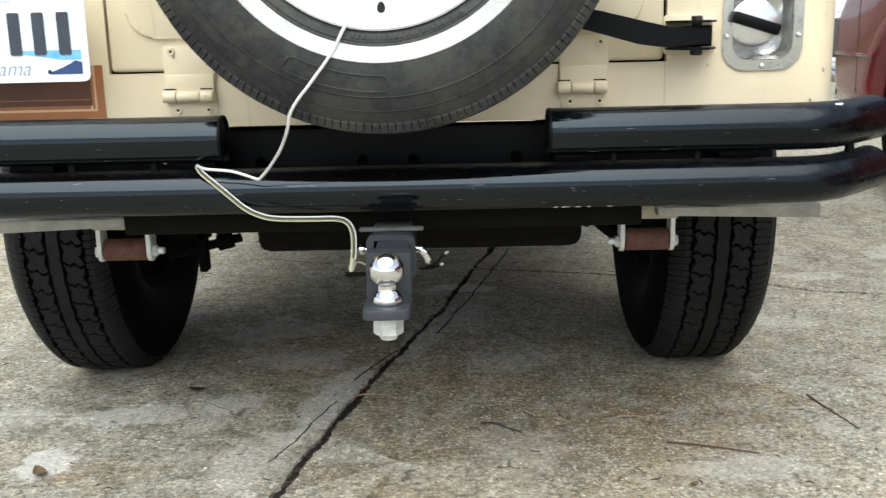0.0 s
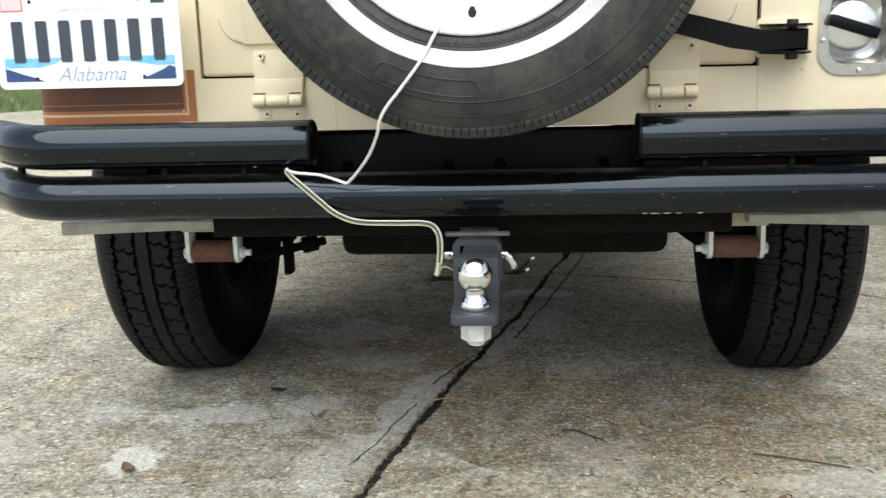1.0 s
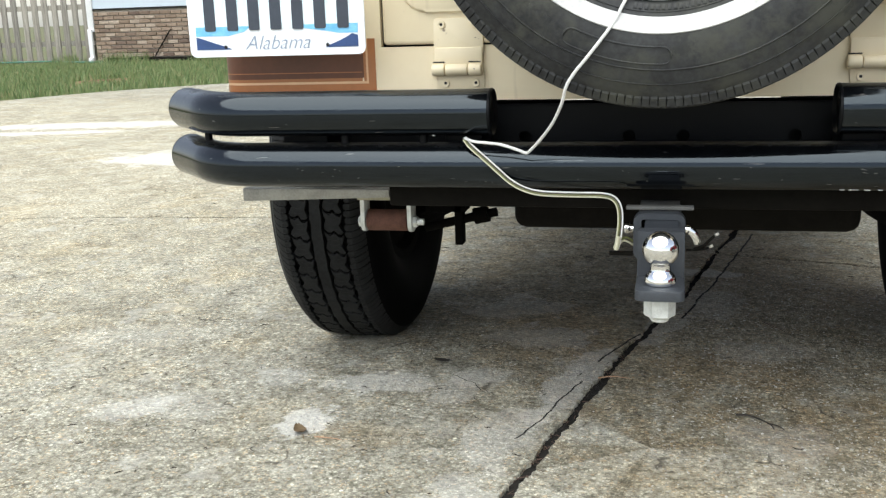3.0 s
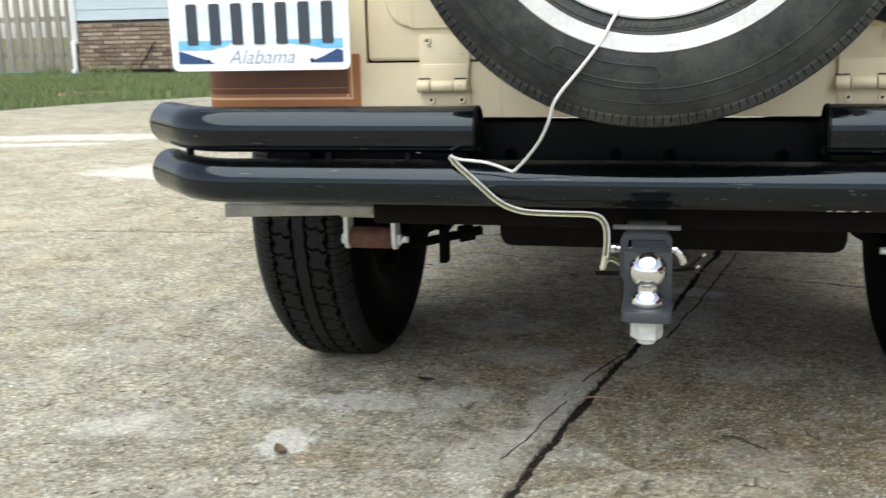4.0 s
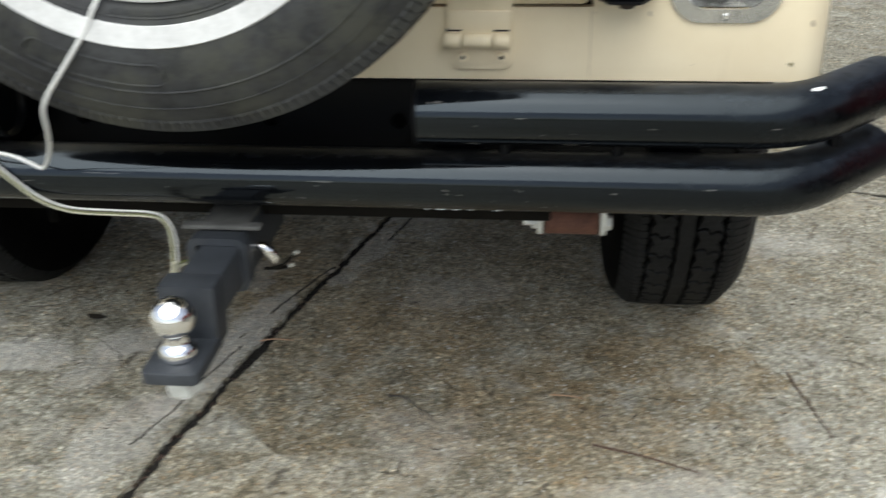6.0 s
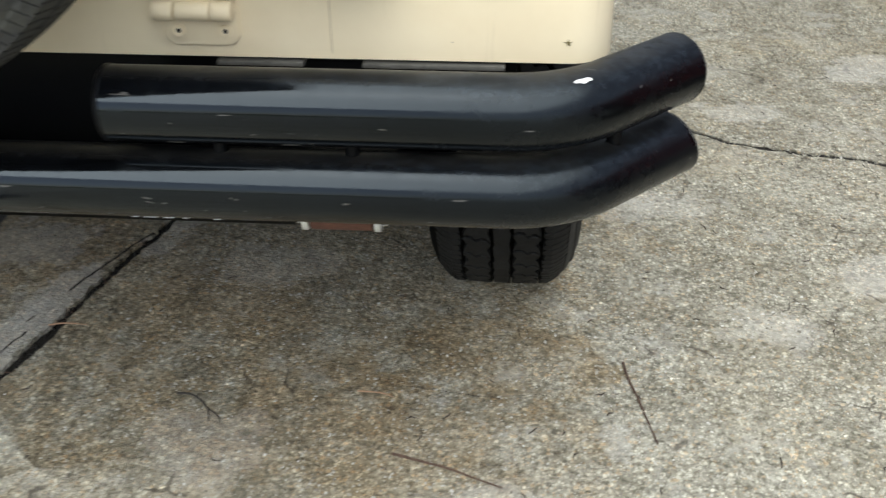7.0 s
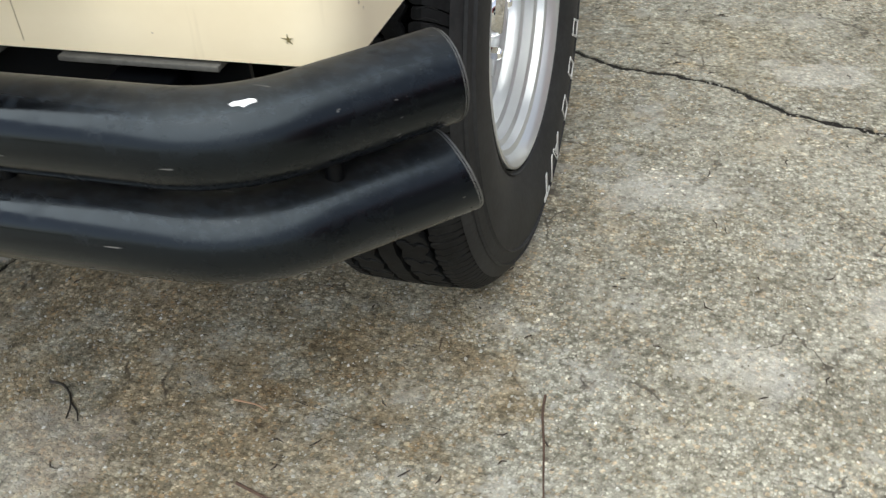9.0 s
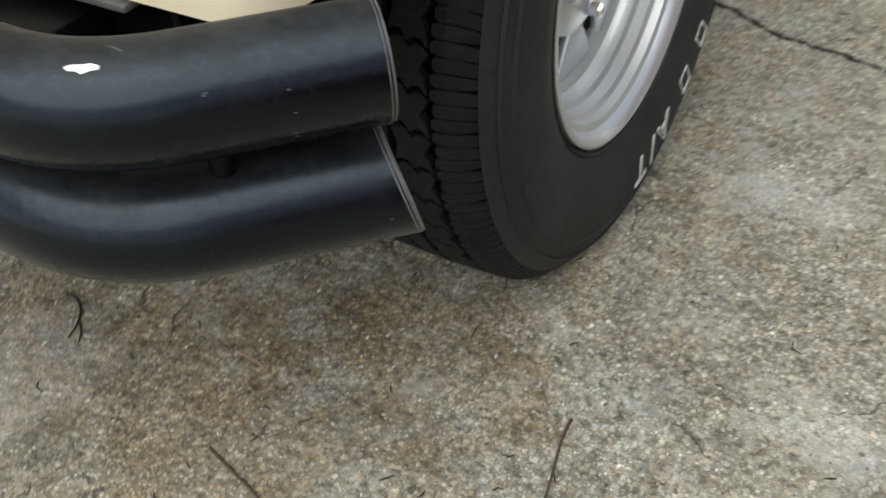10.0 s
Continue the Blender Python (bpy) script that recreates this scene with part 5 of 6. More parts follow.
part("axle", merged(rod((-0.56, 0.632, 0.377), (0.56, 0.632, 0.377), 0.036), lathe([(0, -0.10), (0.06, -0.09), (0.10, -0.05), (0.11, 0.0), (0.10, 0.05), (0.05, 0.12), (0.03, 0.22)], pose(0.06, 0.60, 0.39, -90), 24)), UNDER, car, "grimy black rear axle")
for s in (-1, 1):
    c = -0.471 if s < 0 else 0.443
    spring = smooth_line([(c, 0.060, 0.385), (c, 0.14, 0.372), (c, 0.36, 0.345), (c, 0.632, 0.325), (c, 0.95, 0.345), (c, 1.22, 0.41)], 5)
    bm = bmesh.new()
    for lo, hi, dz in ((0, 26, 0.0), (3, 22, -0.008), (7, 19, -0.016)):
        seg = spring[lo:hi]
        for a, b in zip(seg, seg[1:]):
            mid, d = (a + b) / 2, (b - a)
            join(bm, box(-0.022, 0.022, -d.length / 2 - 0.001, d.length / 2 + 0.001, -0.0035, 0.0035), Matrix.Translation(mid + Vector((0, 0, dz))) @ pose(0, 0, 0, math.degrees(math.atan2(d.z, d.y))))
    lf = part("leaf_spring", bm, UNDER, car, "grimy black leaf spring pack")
    for ux, uy in ((-0.035, -0.04), (0.035, -0.04), (-0.035, 0.04), (0.035, 0.04)):
        part("u_bolt", rod((c + ux, 0.632 + uy, 0.30), (c + ux, 0.632 + uy, 0.42), 0.006, 10), UNDER, lf)
    sh = part("spring_shackle", rod((c - 0.037, 0.06, 0.385), (c + 0.037, 0.06, 0.385), 0.0195, 24, 0.002), RUST, car, "rusty spring eye between grey shackle plates")
    for px in (-0.047, 0.0395):
        pl = [(0.018 * math.cos(radians(a)), 0.018 * math.sin(radians(a)) + 0.382) for a in range(180, 361, 15)] + [(0.017, 0.45), (-0.017, 0.45)]
        part("shackle_plate", prism(pl, 0.0075, Matrix(((0, 0, 1, c + px), (1, 0, 0, 0.06), (0, 1, 0, 0), (0, 0, 0, 1))), 0.001), ZINC, sh, "pale grey shackle plate")
    part("shackle_bolt", hex_head((c - 0.047, 0.06, 0.382), (-1, 0, 0), 0.0105, 0.008), ZINC, sh)
    part("shackle_nut", hex_head((c + 0.047, 0.06, 0.382), (1, 0, 0), 0.0105, 0.008), ZINC, sh)
    e = -s
    part("bolt_end", rod((c + e * 0.05, 0.06, 0.382), (c + e * 0.066, 0.06, 0.382), 0.006), ZINC, sh)
    part("spring_hanger", box(c - 0.05, c + 0.05, 0.035, 0.085, 0.425, 0.455, 0.002), mat("pale_hanger_primer" if s < 0 else "pale_hanger_primer_b", (0.40, 0.37, 0.27), 0.7, vary=0.3, scale=40), sh)
    if s > 0:
        part("bump_stop", merged(box(s * 0.37 - 0.036, s * 0.37 - 0.022, 0.40, 0.43, 0.345, 0.46), box(s * 0.352 - 0.036, s * 0.352 - 0.022, 0.40, 0.43, 0.357, 0.46)), UNDER, car)
part("shock_absorber", merged(rod((-0.425, 0.15, 0.352), (-0.288, 0.15, 0.384), 0.0085), rod((-0.330, 0.15, 0.3745), (-0.304, 0.15, 0.3805), 0.0155), box(-0.366, -0.351, 0.135, 0.165, 0.322, 0.40, 0.002), box(-0.42, -0.345, 0.135, 0.165, 0.385, 0.46)), UNDER, car, "black shock absorber mount")

# receiver
rc = 0.010
receiver = part("hitch_receiver", merged(
    plate_holes(round_rect(rc - 0.038, rc + 0.038, 0.373, 0.4455, 0.014, 5), [round_rect(rc - 0.0262, rc + 0.0262, 0.3842, 0.4362, 0.003, 3)], 0.022, pose(0, -0.128, 0, 90)),
    plate_holes(round_rect(rc - 0.032, rc + 0.032, 0.3785, 0.4425, 0.006, 4), [round_rect(rc - 0.0262, rc + 0.0262, 0.3842, 0.4362, 0.003, 3)], 0.165, pose(0, 0.037, 0, 90))), HITCH, car, "dark grey square hitch receiver")
part("flange", merged(box(rc - 0.050, rc + 0.050, -0.126, -0.112, 0.4460, 0.4515, 0.001), box(rc - 0.030, rc + 0.030, -0.112, 0.008, 0.4430, 0.4470)), FLANGE_GREY, receiver, "thin weathered grey flange")
part("wiring_tab", box(rc - 0.075, rc - 0.038, -0.125, -0.119, 0.374, 0.380), UNDER_GREY, receiver)

# ---- licence plate: number as plain bars ----
plate = part("license_plate", prism(round_rect(-0.763, -0.457, 0.686, 0.840, 0.012, 6), 0.0012, pose(0, -0.069, 0, 90)), SIGN_WHITE, car, "white and blue registration plate with rounded corners")
part("rim_line", plate_holes(round_rect(-0.763, -0.457, 0.686, 0.840, 0.012, 6), [round_rect(-0.7585, -0.4615, 0.6905, 0.8355, 0.009, 6)], 0.0012, pose(0, -0.0702, 0, 90)), SIGN_WHITE, plate)


def on_plate(name, poly, m, lift=0.0002, d=0.0004):
    return part(name, prism([(x - 0.763, y + 0.686) for x, y in poly], d, pose(0, -0.0702 - lift, 0, 90)), m, plate)


on_plate("sky_print", [(0.012, 0.049), (0.294, 0.049), (0.294, 0.100), (0.012, 0.100)], SIGN_SKY)
on_plate("lake_print", [(0.012, 0.034), (0.070, 0.034), (0.098, 0.040), (0.110, 0.049), (0.012, 0.049)], SIGN_BLUE)
on_plate("lake_print", [(0.294, 0.034), (0.294, 0.049), (0.190, 0.049), (0.204, 0.043), (0.240, 0.038), (0.262, 0.034)], SIGN_BLUE)
on_plate("lake_print", [(0.110, 0.044), (0.190, 0.044), (0.190, 0.049), (0.110, 0.049)], SIGN_SKY)
on_plate("hill_print", [(0.012, 0.012), (0.076, 0.012), (0.060, 0.018), (0.04, 0.024), (0.026, 0.029), (0.012, 0.033)], SIGN_NAVY, 0.0004)
on_plate("hill_print", [(0.294, 0.012), (0.294, 0.030), (0.284, 0.033), (0.275, 0.028), (0.262, 0.022), (0.246, 0.016), (0.238, 0.012)], SIGN_NAVY, 0.0004)
for k, cx in enumerate((0.039, 0.079, 0.117, 0.155, 0.193, 0.231, 0.270)):
    on_plate("number_bar", round_rect(cx - 0.0095, cx + 0.0095, 0.042, 0.107, 0.003, 3), SIGN_GREY, 0.0006, 0.0014)
on_plate("sticker", [(0.014, 0.122), (0.052, 0.122), (0.052, 0.147), (0.014, 0.147)], STICKER_RED, 0.0004)
on_plate("sticker_bar", [(0.0165, 0.1245), (0.0495, 0.1245), (0.0495, 0.1445), (0.0165, 0.1445)], STICKER_PINK, 0.0009)
on_plate("sticker", [(0.256, 0.125), (0.292, 0.125), (0.292, 0.147), (0.256, 0.147)], SIGN_SKY, 0.0004)
on_plate("sticker_bar", [(0.262, 0.130), (0.284, 0.130), (0.284, 0.142), (0.262, 0.142)], SIGN_GREY, 0.0009)
for txt, cx, cz, size, shear in (("Alabama", 0.155, 0.021, 0.033, 0.35), ("Sweet Home", 0.150, 0.124, 0.016, 0.0)):
    cu = bpy.data.curves.new("lettering", "FONT")
    cu.body, cu.size, cu.align_x, cu.align_y, cu.extrude, cu.shear, cu.offset = txt, size, "CENTER", "CENTER", 0.0002, shear, -0.0004
    cu.materials.append(SIGN_INK)
    ob = link_mesh("lettering", cu, plate)
    ob.matrix_basis = pose(-0.763 + cx, -0.0708, 0.686 + cz, 90)
for hx, hz in ((0.064, 0.137), (0.242, 0.137), (0.064, 0.016), (0.242, 0.016)):
    on_plate("bolt_hole", circle(hx, hz, 0.003, 12), HOLE, 0.0009)
part("plate_bracket", merged(box(-0.66, -0.56, -0.068, -0.002, 0.735, 0.80, 0.004)), BLACK_MATT, car)

# ---- ball mount in the receiver ----
mount = thing("trailer_ball_mount", (rc, -0.26, 0.36), "dark grey drop ball mount with a chrome ball, in the receiver", "tow hitch")
bx = 0.0145
part("shank", box(bx - 0.0253, bx + 0.0253, -0.245, 0.03, 0.3847, 0.4353, 0.003), HITCH, mount)
part("drop_plate", prism([(-0.246, 0.4450), (-0.272, 0.4450), (-0.276, 0.383), (-0.276, 0.3685), (-0.240, 0.3685), (-0.232, 0.40), (-0.232, 0.442)], 0.064, Matrix(((0, 0, 1, bx - 0.032), (1, 0, 0, 0), (0, 1, 0, 0), (0, 0, 0, 1))), 0.003), HITCH, mount)
part("platform", prism(round_rect(bx - 0.0325, bx + 0.0325, -0.350, -0.255, 0.010, 4), 0.014, pose(0, 0, 0.3685), 0.002), HITCH, mount)
bc = (bx, -0.312)
part("hitch_ball", lathe([(0, 0.3825), (0.0190, 0.3825), (0.0206, 0.3838), (0.0212, 0.3860), (0.0210, 0.3890), (0.0203, 0.3925), (0.0188, 0.3960), (0.0166, 0.3988), (0.0145, 0.4005), (0.0134, 0.4030), (0.0131, 0.4090)] + [(0.0243 * math.cos(radians(a)), 0.4305 + 0.0243 * math.sin(radians(a))) for a in range(-56, 76, 6)] + [(0.007, 0.4542), (0.0, 0.4545)], pose(bc[0], bc[1], 0), 48), CHROME, mount, "polished chrome tow ball")
part("washer", lathe([(0.012, 0.3640), (0.0195, 0.3640), (0.0195, 0.3685), (0.012, 0.3685)], pose(bc[0], bc[1], 0), 32, True), ZINC, mount)
part("nut", lathe([(0.0, 0.3370), (0.0175, 0.3370), (0.0195, 0.3380), (0.0212, 0.3400), (0.0212, 0.3620), (0.0195, 0.3640), (0, 0.3640)], pose(bc[0], bc[1], 0, 0, 0, 3), 6), ZINC, mount, "pale zinc-plated hex nut")
part("thread", lathe([(0, 0.331), (0.011, 0.331), (0.0125, 0.333), (0.0125, 0.337)], pose(bc[0], bc[1], 0), 24), ZINC, mount)
pin = part("hitch_pin", sweep(smooth_line([(rc - 0.050, -0.100, 0.412), (rc, -0.100, 0.412), (rc + 0.038, -0.100, 0.412), (rc + 0.045, -0.100, 0.4095), (rc + 0.051, -0.099, 0.404), (rc + 0.055, -0.097, 0.396), (rc + 0.056, -0.094, 0.390)], 6), 0.0065, 16), CHROME, mount, "bent chrome hitch pin")
part("pin_head", rod((rc - 0.054, -0.100, 0.412), (rc - 0.044, -0.100, 0.412), 0.0085, 16, 0.002), CHROME, pin)
clip = part("clip", merged(sweep(smooth_line([(rc + 0.052, -0.098, 0.380), (rc + 0.066, -0.100, 0.386), (rc + 0.074, -0.100, 0.394), (rc + 0.082, -0.099, 0.402)], 5), 0.0022, 8), sweep(smooth_line([(rc + 0.040, -0.094, 0.377), (rc + 0.060, -0.096, 0.379), (rc + 0.074, -0.097, 0.383)], 5), 0.0022, 8)), UNDER_GREY, pin, "dark wire retaining clip")
for tip in ((rc + 0.0825, -0.099, 0.4025), (rc + 0.0745, -0.098, 0.3835)):
    part("clip_tip", rod(tip, (tip[0] + 0.006, tip[1], tip[2] + 0.003), 0.0026, 12, 0.001), GALV, clip)

# ---- wires ----
RUN = smooth_line([(-0.289, -0.118, 0.5545), (-0.277, -0.134, 0.545), (-0.252, -0.1385, 0.524), (-0.232, -0.139, 0.506), (-0.214, -0.138, 0.490), (-0.192, -0.136, 0.478), (-0.165, -0.135, 0.472), (-0.115, -0.135, 0.4705), (-0.074, -0.136, 0.470), (-0.057, -0.136, 0.464), (-0.049, -0.137, 0.449), (-0.048, -0.138, 0.425), (-0.051, -0.138, 0.400), (-0.054, -0.137, 0.388)], 6)
flat = thing("trailer_wire", (-0.15, -0.137, 0.47), "flat four-strand trailer wire hanging over the bumper bar", "wire")
for k, m in enumerate((WIRE_CREAM, WIRE_GREEN, WIRE_BROWN, WIRE_WHITE)):
    off = (k - 1.5) * 0.0022
    line = []
    for i, p in enumerate(RUN):
        t = (RUN[min(i + 1, len(RUN) - 1)] - RUN[max(i - 1, 0)]).normalized()
        side = Vector((t.z, 0, -t.x)).normalized() if abs(t.x) + abs(t.z) > 1e-3 else Vector((1, 0, 0))
        line.append(p - side * off + Vector((0, -0.0006 * (k % 2), 0)))
    part("wire_strand", sweep(line, 0.0012, 8), m, flat)
part("tape_wrap", sweep([RUN[-9] + Vector((0, 0, 0)), RUN[-5], RUN[-1] + Vector((0, 0, 0))], 0.0085, 14, True, 0.45), WIRE_CREAM, flat, "cream tape round the wire end")
part("wire_tail", sweep(smooth_line([(-0.049, -0.136, 0.396), (-0.042, -0.130, 0.399), (-0.030, -0.121, 0.391), (-0.022, -0.118, 0.383)], 5), 0.0017, 8), WIRE_CREAM, flat)
part("wire_tail", sweep(smooth_line([(-0.047, -0.137, 0.402), (-0.039, -0.130, 0.404), (-0.028, -0.122, 0.396), (-0.024, -0.118, 0.388)], 5), 0.0017, 8), WIRE_GREEN, flat)

single = thing("white_wire", (-0.187, -0.16, 0.54), "thin white wire looped from the bumper up to the spare wheel", "wire")
part("wire_strand", sweep(smooth_line([(-0.289, -0.118, 0.5545), (-0.270, -0.139, 0.5525), (-0.250, -0.146, 0.5515), (-0.228, -0.150, 0.5495), (-0.205, -0.155, 0.5435), (-0.190, -0.159, 0.5385), (-0.1865, -0.160, 0.538), (-0.182, -0.163, 0.5405), (-0.163, -0.183, 0.560), (-0.141, -0.212, 0.588), (-0.125, -0.238, 0.618), (-0.117, -0.2515, 0.643), (-0.105, -0.2565, 0.662), (-0.088, -0.2605, 0.682), (-0.064, -0.260, 0.712), (-0.050, -0.2565, 0.732), (-0.042, -0.2535, 0.748), (-0.036, -0.249, 0.759), (-0.030, -0.243, 0.768)], 7), 0.0023, 10), WIRE_WHITE, single)
loop = part("wire_loop", sweep(smooth_line([(-0.57, -0.058, 0.594), (-0.545, -0.052, 0.6130), (-0.50, -0.042, 0.6215), (-0.46, -0.038, 0.6230), (-0.42, -0.042, 0.6200), (-0.395, -0.050, 0.6130), (-0.37, -0.058, 0.594)], 6), 0.0021, 10), WIRE_WHITE, None)
tagged(loop, "white wire lying in an arc on the bumper bar", "wire")

# ---- small things on the concrete ----
def leaf(name, at, length, width, turn, material, label, curl=0.3):
    bm = bmesh.new()
    rows = []
    for i in range(7):
        t = i / 6
        w = width * math.sin(math.pi * min(0.999, 0.06 + 0.9 * t)) ** 0.8
        z = 0.0045 + curl * length * (t - 0.5) ** 2
        rows.append([bm.verts.new(((t - 0.5) * length, -w, z + curl * 0.35 * width)), bm.verts.new(((t - 0.5) * length, 0, z)), bm.verts.new(((t - 0.5) * length, w, z + curl * 0.5 * width))])
    for a, b in zip(rows, rows[1:]):
        for k in range(2):
            bm.faces.new((a[k], a[k + 1], b[k + 1], b[k]))
    ext = bmesh.ops.extrude_face_region(bm, geom=bm.faces[:])
    bmesh.ops.translate(bm, verts=[v for v in ext["geom"] if isinstance(v, bmesh.types.BMVert)], vec=(0, 0, -0.0008))
    join(bm, sweep([(-0.5 * length, 0, 0.006), (-0.75 * length, 0.002, 0.002)], 0.0009, 6))
    low = min(v.co.z for v in bm.verts)
    bmesh.ops.transform(bm, matrix=pose(at[0], at[1], -low, 0, 0, turn), verts=bm.verts)
    return tagged(part(name, bm, material), label, "leaf")


leaf("dry_leaf", (-0.633, -0.030), 0.040, 0.012, 125, LEAF_BROWN, "dry curled brown leaf on the concrete", 0.6)
leaf("dark_leaf", (-0.456, 0.379), 0.040, 0.009, -10, LEAF_DARK, "dark wet leaf lying on the concrete", 0.15)
leaf("dry_leaf", (0.50, -0.11), 0.016, 0.005, 30, LEAF_BROWN, "small dry brown leaf on the concrete", 0.3)


def stick(name, pts, r, material, label):
    line = smooth_line([(x, y, r * 0.9 + h) for x, y, h in pts], 6)
    n = len(line)
    return tagged(part(name, sweep(line, [r * (1 - 0.55 * k / n) for k in range(n)], 7), material), label, "twig")


stick("twig", [(0.488, 0.060, 0), (0.53, 0.047, 0.001), (0.57, 0.036, 0.0), (0.61, 0.018, 0.001), (0.643, 0.006, 0)], 0.0022, TWIG, "thin bent brown twig on the concrete")
stick("twig", [(0.822, 0.285, 0), (0.826, 0.25, 0.001), (0.838, 0.20, 0.0), (0.848, 0.15, 0.001), (0.858, 0.105, 0)], 0.0021, TWIG, "thin straight brown twig on the concrete")
stick("twig", [(0.150, 0.165, 0), (0.172, 0.163, 0.001), (0.192, 0.150, 0.0), (0.208, 0.128, 0.001), (0.214, 0.108, 0)], 0.0022, LEAF_DARK, "dark forked twig on the concrete")
stick("twig", [(0.205, 0.135, 0), (0.222, 0.122, 0.001), (0.232, 0.108, 0)], 0.0016, LEAF_DARK, "dark forked twig on the concrete")
stick("pine_needle", [(-0.114, 0.318, 0.001), (-0.085, 0.320, 0.005), (-0.050, 0.322, 0.002)], 0.0017, NEEDLE, "reddish pine needle across the joint")
stick("pine_needle", [(0.24, 0.75, 0), (0.27, 0.70, 0.001), (0.29, 0.67, 0)], 0.0016, TWIG, "thin brown twig on the concrete")
stick("pine_needle", [(-0.60, -0.045, 0), (-0.56, -0.05, 0.001), (-0.545, -0.052, 0)], 0.0012, NEEDLE, "short reddish pine needle on the concrete")
stick("pine_needle", [(0.42, 0.19, 0), (0.455, 0.187, 0.001), (0.475, 0.18, 0)], 0.0013, NEEDLE, "reddish pine needle on the concrete")

rng = random.Random(21)
bm = bmesh.new()
for k in range(400):
    x, y = rng.uniform(-1.3, 1.5), rng.uniform(-0.45, 1.7)
    if rng.random() < 0.3:
        x, y = rng.uniform(-5.0, 4.0), rng.uniform(1.0, 6.0)
    a, ln = rng.uniform(0, math.pi), rng.uniform(0.004, 0.022)
    d = Vector((math.cos(a), math.sin(a), 0))
    o = Vector((x, y, 0.0011))
    b = rng.uniform(-0.3, 0.3) * ln
    join(bm, sweep([o - d * ln / 2, o + Vector((-d.y, d.x, 0)) * b + Vector((0, 0, 0.0006)), o + d * ln / 2], [0.0006, 0.0012, 0.0006], 5))
tagged(part("fine_litter", bm, mat("dark_bark_bits", (0.04, 0.028, 0.02), 0.85, vary=0.5, scale=90)), "scattered bits of twig and bark on the concrete", "litter", kind="stuff")
rng = random.Random(33)
verts, faces = [], []
for x0, x1, y0, y1, count in ((0.0, 1.5, -0.2, 1.2, 14000), (-1.2, -0.1, -0.35, 0.6, 1500)):
    made = 0
    while made < count:
        x, y = rng.uniform(x0, x1), rng.uniform(y0, y1)
        if abs(x - joint_x(y)) < 0.018 or noise.noise((x * 5, y * 5, 4)) < rng.uniform(-0.7, 0.1):
            continue
        made += 1
        r = 0.0011 + 0.0036 * rng.random() ** 2.2
        a, n, top, sides = rng.uniform(0, 6.28), len(verts), rng.uniform(0.0004, 0.0013), rng.choice((5, 6))
        cx, cy = math.cos(a), math.sin(a)
        radii = [r * rng.uniform(0.7, 1.2) for j in range(sides)]
        for k, z in ((1.0, -0.0006), (0.72, top)):
            for j in range(sides):
                u, v = radii[j] * k * math.cos(6.2832 * j / sides), 0.7 * radii[j] * k * math.sin(6.2832 * j / sides)
                verts.append((x + u * cx - v * cy, y + u * cy + v * cx, z))
        faces += [(n + j, n + (j + 1) % sides, n + sides + (j + 1) % sides, n + sides + j) for j in range(sides)]
        faces.append(tuple(n + sides + j for j in range(sides)))
me = bpy.data.meshes.new("pebbles")
me.from_pydata(verts, [], faces)
PEB = bpy.data.materials.new("mixed_aggregate_stone")
PEB.use_nodes = True
g = PEB.node_tree.nodes.new("ShaderNodeNewGeometry")
PEB.node_tree.links.new(add_ramp(PEB.node_tree, g.outputs["Random Per Island"], [(0, (0.12, 0.105, 0.082, 1)), (0.3, (0.27, 0.25, 0.205, 1)), (0.7, (0.38, 0.364, 0.31, 1)), (0.95, (0.46, 0.45, 0.405, 1)), (1.0, (0.64, 0.63, 0.60, 1))]), PEB.node_tree.nodes["Principled BSDF"].inputs["Base Color"])
PEB.node_tree.nodes["Principled BSDF"].inputs["Roughness"].default_value = 0.7
me.materials.append(PEB)
tagged(link_mesh("exposed_pebbles", me), "small exposed stones in the concrete surface", "stones", kind="stuff")

